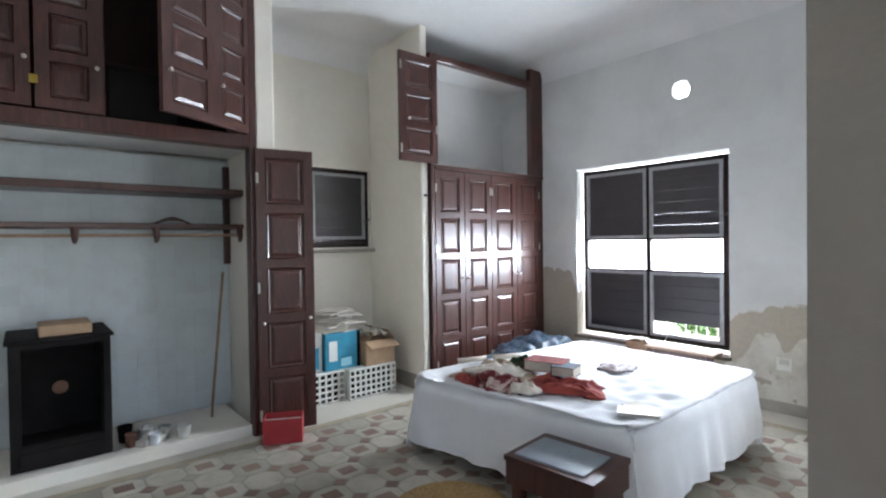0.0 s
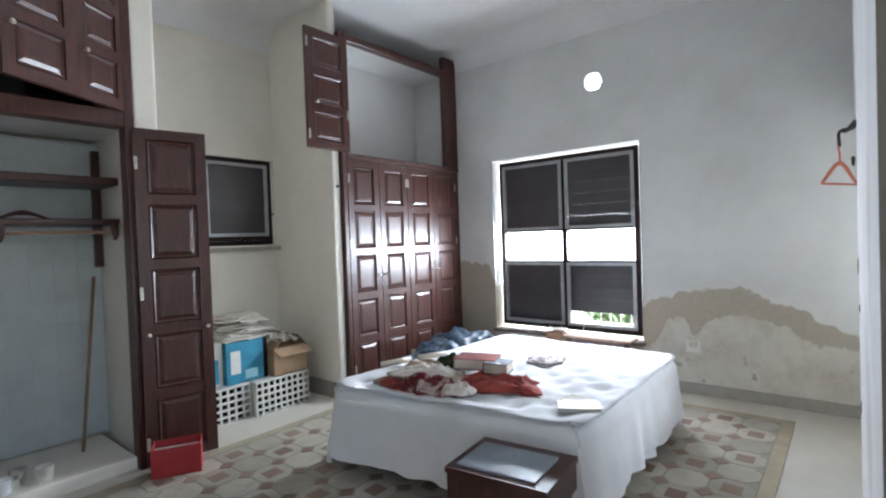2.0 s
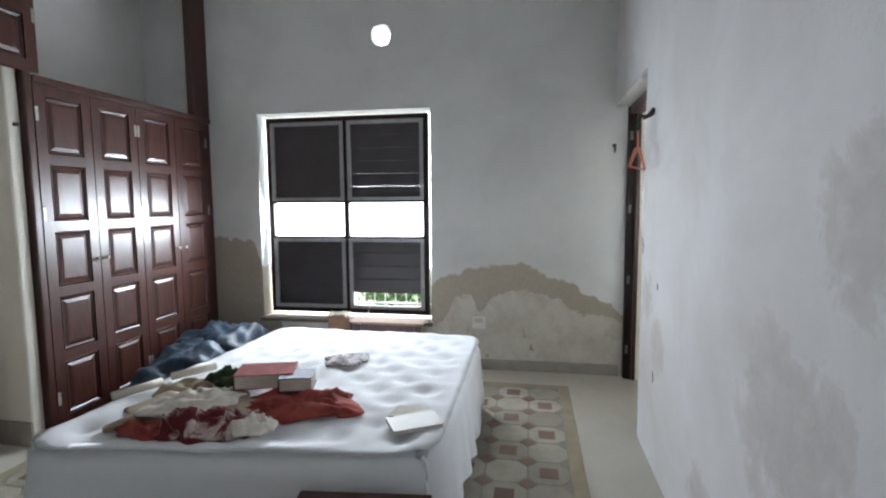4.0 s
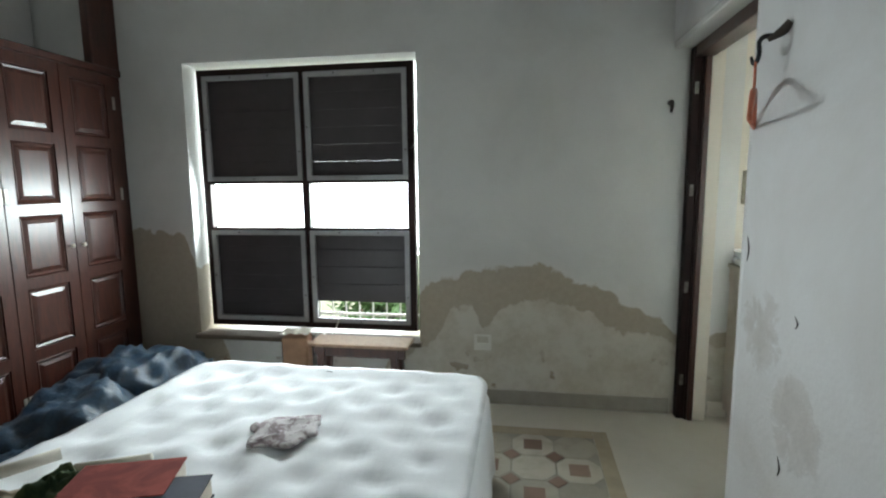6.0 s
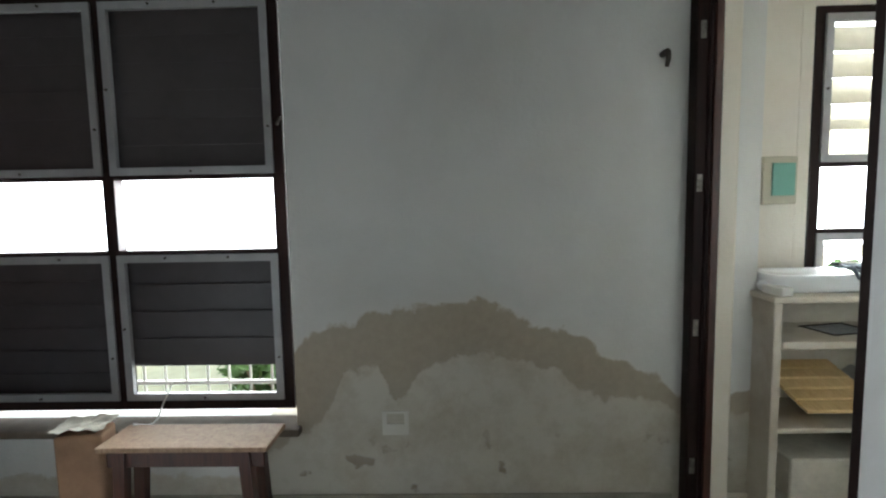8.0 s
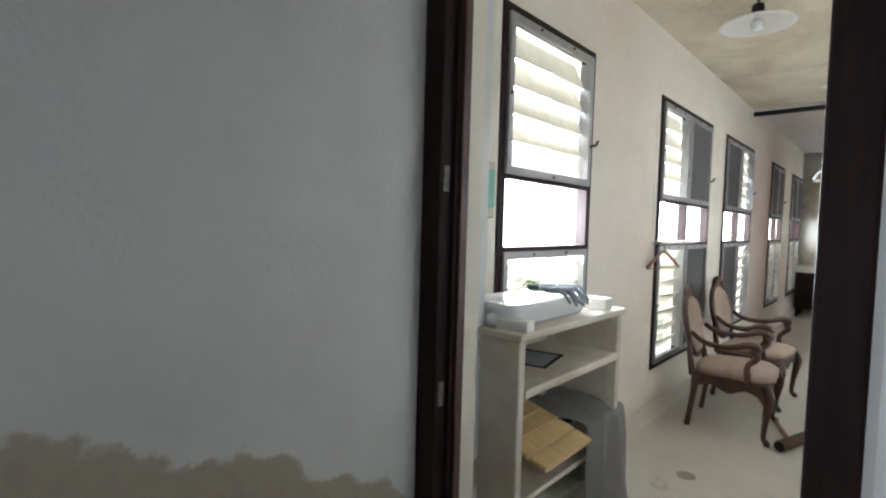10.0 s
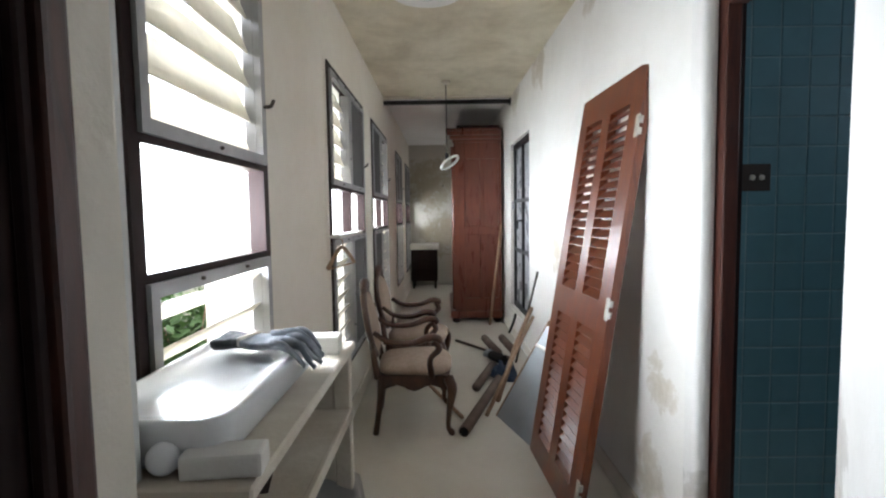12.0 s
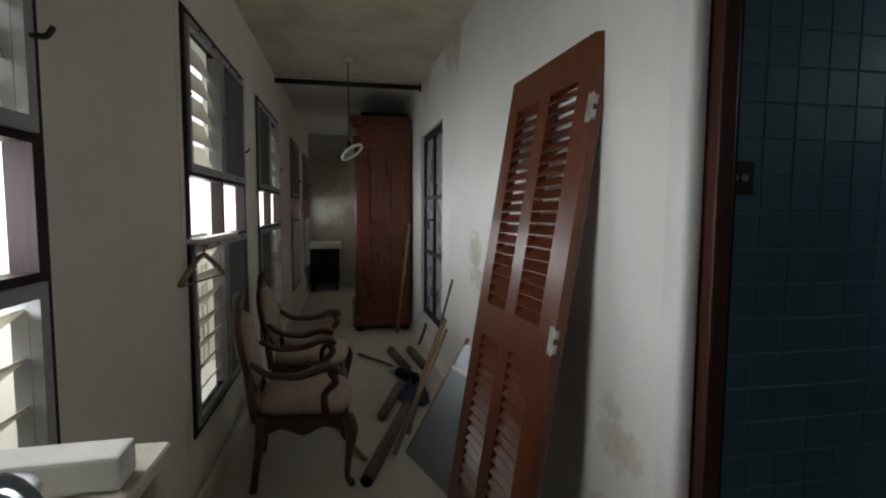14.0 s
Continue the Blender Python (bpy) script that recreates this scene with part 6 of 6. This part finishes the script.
rod("thin_stick", "thin grey stick lying on the gallery floor", "stick", [(5.08, 4.78, 0.014), (4.5, 4.5, 0.06), (4.1, 4.33, 0.1)], 0.013, M_ROLL, "sticks")
rod("thin_stick", "thin brown stick lying under the armchair", "stick", [(2.98, 4.79, 0.014), (3.9, 5.13, 0.014)], 0.014, M_STICK, "sticks")
rod("iron_rod", "thin dark iron rod leaning on the wall", "rod", [(4.25, 4.24, 0.008), (3.72, 4.135, 0.92)], 0.009, M_IRON)
rod("stick", "bare wooden stick leaning on the wall", "stick", [(3.25, 4.52, 0.02), (3.6, 4.33, 0.35), (3.93, 4.15, 0.58)], 0.02, M_STICK, "sticks")
rod("stick", "bare wooden stick leaning on the wall", "stick", [(3.0, 4.62, 0.016), (3.45, 4.37, 0.3), (3.85, 4.15, 0.52)], 0.014, M_STICK, "sticks")
rod("timber_post", "pale wooden post leaning on the armoire", "post", [(5.9, 4.33, 0.0), (5.93, 4.175, 1.27)], 0.022, M_STICK, sides=4)
soft_heap("blue_rag", "dark blue rag on the gallery floor", "rag", 3.85, 4.38, 0.003, 0.34, 0.24, 0.16, plain("navy_cloth", (0.03, 0.05, 0.09), 0.9), 61)
tl = thing("power_tool", "dark grinder lying between the rolls", "tool")
part("body", tube([(4.32, 4.46, 0.06), (4.1, 4.36, 0.07)], [0.045, 0.05], 10, 1), M_SAFE, tl)
part("head", lathe([(0.03, 0), (0.06, 0.015), (0.055, 0.05), (0.03, 0.07)], 14, (4.36, 4.48, 0.03)), M_ZINC, tl)
soft_heap("paper_scrap", "torn paper scrap on the gallery floor", "paper", 1.75, 5.2, 0.003, 0.13, 0.08, 0.02, M_PAPER, 71, 20, 0.002, 10)
fc = thing("floor_drain", "small round floor drain cover", "drain")
part("cover", lathe([(0.05, 0.0005), (0.05, 0.004), (0.02, 0.005)], 18, (1.95, 5.12, 0)), M_STONE_T, fc)

# ---- gallery: armoire and far room ----
ar = thing("armoire", "tall red-brown polished wooden armoire with cornice", "armoire")
AX0, AX1, AY0, AY1 = 6.03, 7.5, 4.16, 4.76
holes = [(4.2, 4.39, 0.32, 1.14), (4.43, 4.63, 0.32, 1.14), (4.2, 4.39, 1.24, 2.1), (4.43, 4.63, 1.24, 2.1)]
part("side", wall_mesh("x", AX0, AX0 + 0.03, AY0, AY1, 0.16, 2.3, holes), M_ARMOIRE, ar)
for y0, y1, z0, z1 in holes:
    part("panel", box(AX0 + 0.018, AX0 + 0.029, y0, y1, z0, z1, 0.008, 1), M_ARMOIRE, ar)
part("body", box(AX0 + 0.031, AX1, AY0, AY1 - 0.03, 0.16, 2.3, 0.004), M_ARMOIRE, ar)
for x0, x1 in ((6.06, 6.75), (6.78, 7.48)):
    dd = part("door", box(x0, x1, AY1 - 0.03, AY1 + 0.005, 0.22, 2.22, 0.006), M_ARMOIRE, ar)
    part("field", box(x0 + 0.1, x1 - 0.1, AY1 + 0.006, AY1 + 0.016, 0.35, 2.05, 0.01), M_ARMOIRE, dd)
part("corner_column", tube([(AX0 + 0.03, AY1 + 0.01, 0.18), (AX0 + 0.03, AY1 + 0.01, 0.5), (AX0 + 0.03, AY1 + 0.01, 1.9), (AX0 + 0.03, AY1 + 0.01, 2.25)], [0.035, 0.024, 0.024, 0.035], 10, 3), M_ARMOIRE, ar, "turned corner column", True)
for k, (z0, z1, o) in enumerate(((2.3, 2.34, 0.02), (2.34, 2.39, 0.05), (2.39, 2.45, 0.085), (2.45, 2.475, 0.1))):
    part("cornice", box(AX0 - 0.01 - (o - 0.02) * 0.5, AX1 + o, AY0 - 0.01, AY1 + o, z0, z1, 0.012, 2), M_ARMOIRE, ar)
part("plinth", box(AX0 - 0.02, AX1 + 0.02, AY0 - 0.01, AY1 + 0.06, 0.06, 0.16, 0.014, 2), M_ARMOIRE, ar)
for x in (AX0 + 0.05, AX1 - 0.05):
    for y in (AY0 + 0.06, AY1 - 0.01):
        part("foot", lathe([(0.035, 0), (0.055, 0.02), (0.05, 0.045), (0.03, 0.06)], 14, (x, y, 0)), M_FRAME, ar)
at_ = thing("flat_case", "flat dark case lying on the armoire", "case")
part("case", box(6.1, 7.2, 4.17, 4.72, 2.476, 2.53, 0.006), M_FRAME, at_)
dk = thing("chest", "dark wooden chest of drawers with white top", "chest")
part("body", box(9.05, 9.5, 5.03, 5.52, 0.14, 0.74, 0.006), M_FRAME, dk)
part("top", box(9.02, 9.53, 5.0, 5.54, 0.74, 0.84, 0.008), M_WHITEPAINT, dk, "white covered top")
for y in (5.05, 5.46):
    for x in (9.07, 9.44):
        part("leg", box(x, x + 0.04, y, y + 0.04, 0, 0.14, 0.004), M_FRAME, dk)
for z in (0.2, 0.38, 0.56):
    part("drawer", box(9.036, 9.05, 5.06, 5.49, z, z + 0.15, 0.004), M_FRAME, dk)
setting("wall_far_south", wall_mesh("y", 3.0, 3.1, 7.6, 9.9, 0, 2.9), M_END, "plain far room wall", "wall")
for n_, z in ((0, 2.25), (1, 1.95)):
    wk = thing("wall_nail", "small dark hook on the far wall", "hook", group="far hooks")
    part("hook", tube([(9.6, 4.9, z), (9.56, 4.9, z), (9.55, 4.9, z + 0.03)], 0.008, 6, 2), M_BLACK, wk)

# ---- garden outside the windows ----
# added self-lit sheet in place of the overexposed outside
setting("backdrop", box(-120, 120, 16.0, 16.2, -0.5, 60, 0), M_GLOW_SHEET, "glowing white sheet added beyond the garden", "backdrop")


def shrub(x, y, h, seed):
    """A leafy shrub: bent stems and many small leaves."""
    rnd_ = random.Random(seed)
    t = thing("shrub", "leafy green garden shrub beside the house", "shrub", pose(x, y, -0.5), "garden shrubs")
    stems = bmesh.new()
    crown = bmesh.new()
    for _ in range(7):
        a, r = rnd_.uniform(0, 6.28), rnd_.uniform(0.2, 0.6)
        p = [Vector((0, 0, 0)), Vector((math.cos(a) * r * 0.5, math.sin(a) * r * 0.5, h * 0.5)), Vector((math.cos(a) * r, math.sin(a) * r, h * rnd_.uniform(0.75, 1.0)))]
        tube(p, [0.02, 0.014, 0.005], 5, 3, stems)
        for _ in range(120):
            s = rnd_.uniform(0.3, 1.0)
            c = p[0].lerp(p[1], s * 2) if s < 0.5 else p[1].lerp(p[2], s * 2 - 1)
            c = c + Vector((rnd_.gauss(0, 0.13), rnd_.gauss(0, 0.13), rnd_.gauss(0, 0.1)))
            m = Matrix.Translation(c) @ Euler((rnd_.uniform(-1, 1), rnd_.uniform(-1, 1), rnd_.uniform(0, 6.28))).to_matrix().to_4x4()
            l_ = rnd_.uniform(0.05, 0.1)
            vs = [crown.verts.new(m @ Vector(q)) for q in ((0, -l_, 0), (l_ * 0.4, 0, 0.012), (0, l_, 0), (-l_ * 0.4, 0, 0.012))]
            crown.faces.new(vs)
    part("stems", stems, M_STICK, t)
    tagged(part("leaves", crown, M_GREEN, t), kind="stuff")


for k, (x, y, h) in enumerate(((0.4, 7.3, 1.15), (1.3, 7.6, 1.05), (2.3, 7.4, 1.2), (-1.9, 7.2, 1.0), (-2.7, 7.4, 0.95), (3.4, 7.6, 1.1), (4.6, 7.5, 1.15), (5.8, 7.5, 1.1), (0.9, 8.6, 1.2), (1.9, 8.5, 1.15), (2.9, 8.3, 1.2), (4.0, 8.4, 1.2))):
    shrub(x, y, h, k + 3)

# ---- tiled floor of the bedroom ----
FX0, FX1, FY0, FY1 = -3.75, -0.56, -0.7, 4.91
carpet = thing("floor_tiles", "patterned cement tiles with dark red squares", "floor tiles", kind="structure")
part("bed_mortar", box(FX0, FX1, FY0, FY1, 0.0005, 0.004, 0), M_GROUT_F, carpet)
for name, b in (("border", (FX1 + 0.002, FX1 + 0.085, FY0, FY1 + 0.087)), ("border", (FX0 - 0.085, FX0 - 0.002, FY0, FY1 + 0.087)), ("border", (FX0, FX1, FY1 + 0.002, FY1 + 0.087))):
    part(name, box(*b, 0.0005, 0.0065, 0.001), M_BAND, carpet, "ochre border tile")
PITCH = 0.235


def flat_piece(points, z0=0.002, z1=0.0072, name="tile", mat=None):
    bm = bmesh.new()
    lo, hi = [bm.verts.new((x, y, z0)) for x, y in points], [bm.verts.new((x * 0.97, y * 0.97, z1)) for x, y in points]
    n = len(points)
    bm.faces.new(hi)
    for k in range(n):
        bm.faces.new((lo[k], lo[(k + 1) % n], hi[(k + 1) % n], hi[k]))
    return bm, mat


# pale octagons, with dark squares set into every second one and small lozenges between them
spots = []
nx, ny = int((FX1 - FX0) / PITCH), int((FY1 - FY0) / PITCH)
for i in range(nx):
    for j in range(ny):
        x, y = FX0 + (i + 0.5) * (FX1 - FX0) / nx, FY0 + (j + 0.5) * (FY1 - FY0) / ny
        spots.append((x, y, (i + j) % 2))
px, py = (FX1 - FX0) / nx, (FY1 - FY0) / ny
a_, g_ = px / 2, 0.0035
HEXAGON = [(a_ - g_, -0.055), (a_ - g_, 0.055), (0.06, py / 2 - g_), (-0.06, py / 2 - g_), (-a_ + g_, 0.055), (-a_ + g_, -0.055), (-0.06, -py / 2 + g_), (0.06, -py / 2 + g_)]
SMALL = [(0.055, -0.058), (0.055, 0.058), (-0.055, 0.058), (-0.055, -0.058)]
CORNER = [(0.0, -0.054), (0.052, 0.0), (0.0, 0.054), (-0.052, 0.0)]
me_hex = mesh_of(flat_piece(HEXAGON)[0], "tile", M_FT_LIGHT)
me_sq = mesh_of(flat_piece(SMALL, 0.004, 0.0085)[0], "tile", M_FT_DARK)
me_co = mesh_of(flat_piece(CORNER)[0], "tile", M_FT_DARK)
far_l, far_d = bmesh.new(), bmesh.new()
count = 0
for x, y, k in spots:
    # the stretch that is walked past most closely is laid piece by piece
    near = (y > 1.6 and x > -1.5) or (1.6 < y < 2.4)
    todo = [(HEXAGON, me_hex, far_l, (x, y), 0.0)]
    if k:
        todo.append((SMALL, me_sq, far_d, (x, y), 0.0012))
    todo.append((CORNER, me_co, far_d if k else far_l, (x + a_, y + py / 2), 0.0))
    for pts, me, far, (tx, ty), dz in todo:
        if tx > FX1 - 0.03 and pts is CORNER or ty > FY1 - 0.03 and pts is CORNER:
            continue
        if near and count < 300:
            shared("tile", me, carpet, pose(tx, ty, 0))
            count += 1
        else:
            z0, z1 = (0.004, 0.0085) if pts is SMALL else (0.002, 0.0072)
            n = len(pts)
            lo = [far.verts.new((tx + u, ty + v, z0)) for u, v in pts]
            hi = [far.verts.new((tx + u * 0.97, ty + v * 0.97, z1)) for u, v in pts]
            far.faces.new(hi)
            for e in range(n):
                far.faces.new((lo[e], lo[(e + 1) % n], hi[(e + 1) % n], hi[e]))
tagged(part("tiles_far", far_l, M_FT_LIGHT_S, carpet), kind="stuff")
tagged(part("tiles_far_dark", far_d, M_FT_DARK_S, carpet), kind="stuff")

# ---- blue bathroom tiles and white closet tiles ----
bath = bpy.data.objects["wall_bath_east"]
me_b = mesh_of(box(1.526, 1.536, -0.053, 0.053, -0.053, 0.053, 0.003), "tile", M_TILE_B)
for i in range(13):
    for k in range(22):
        shared("tile", me_b, bath, pose(0, 3.81 - 0.109 * i, 0.06 + 0.109 * k))
clo = bpy.data.objects["closet"]
me_w = mesh_of(box(-4.727, -4.7225, -0.0742, 0.0742, -0.0742, 0.0742, 0.001), "tile", M_TILE_W)
for i in range(16):
    for k in range(15):
        y = 1.57 - 0.15 * i
        if y > -0.65:
            shared("tile", me_w, clo, pose(0, y, 0.17 + 0.15 * k))
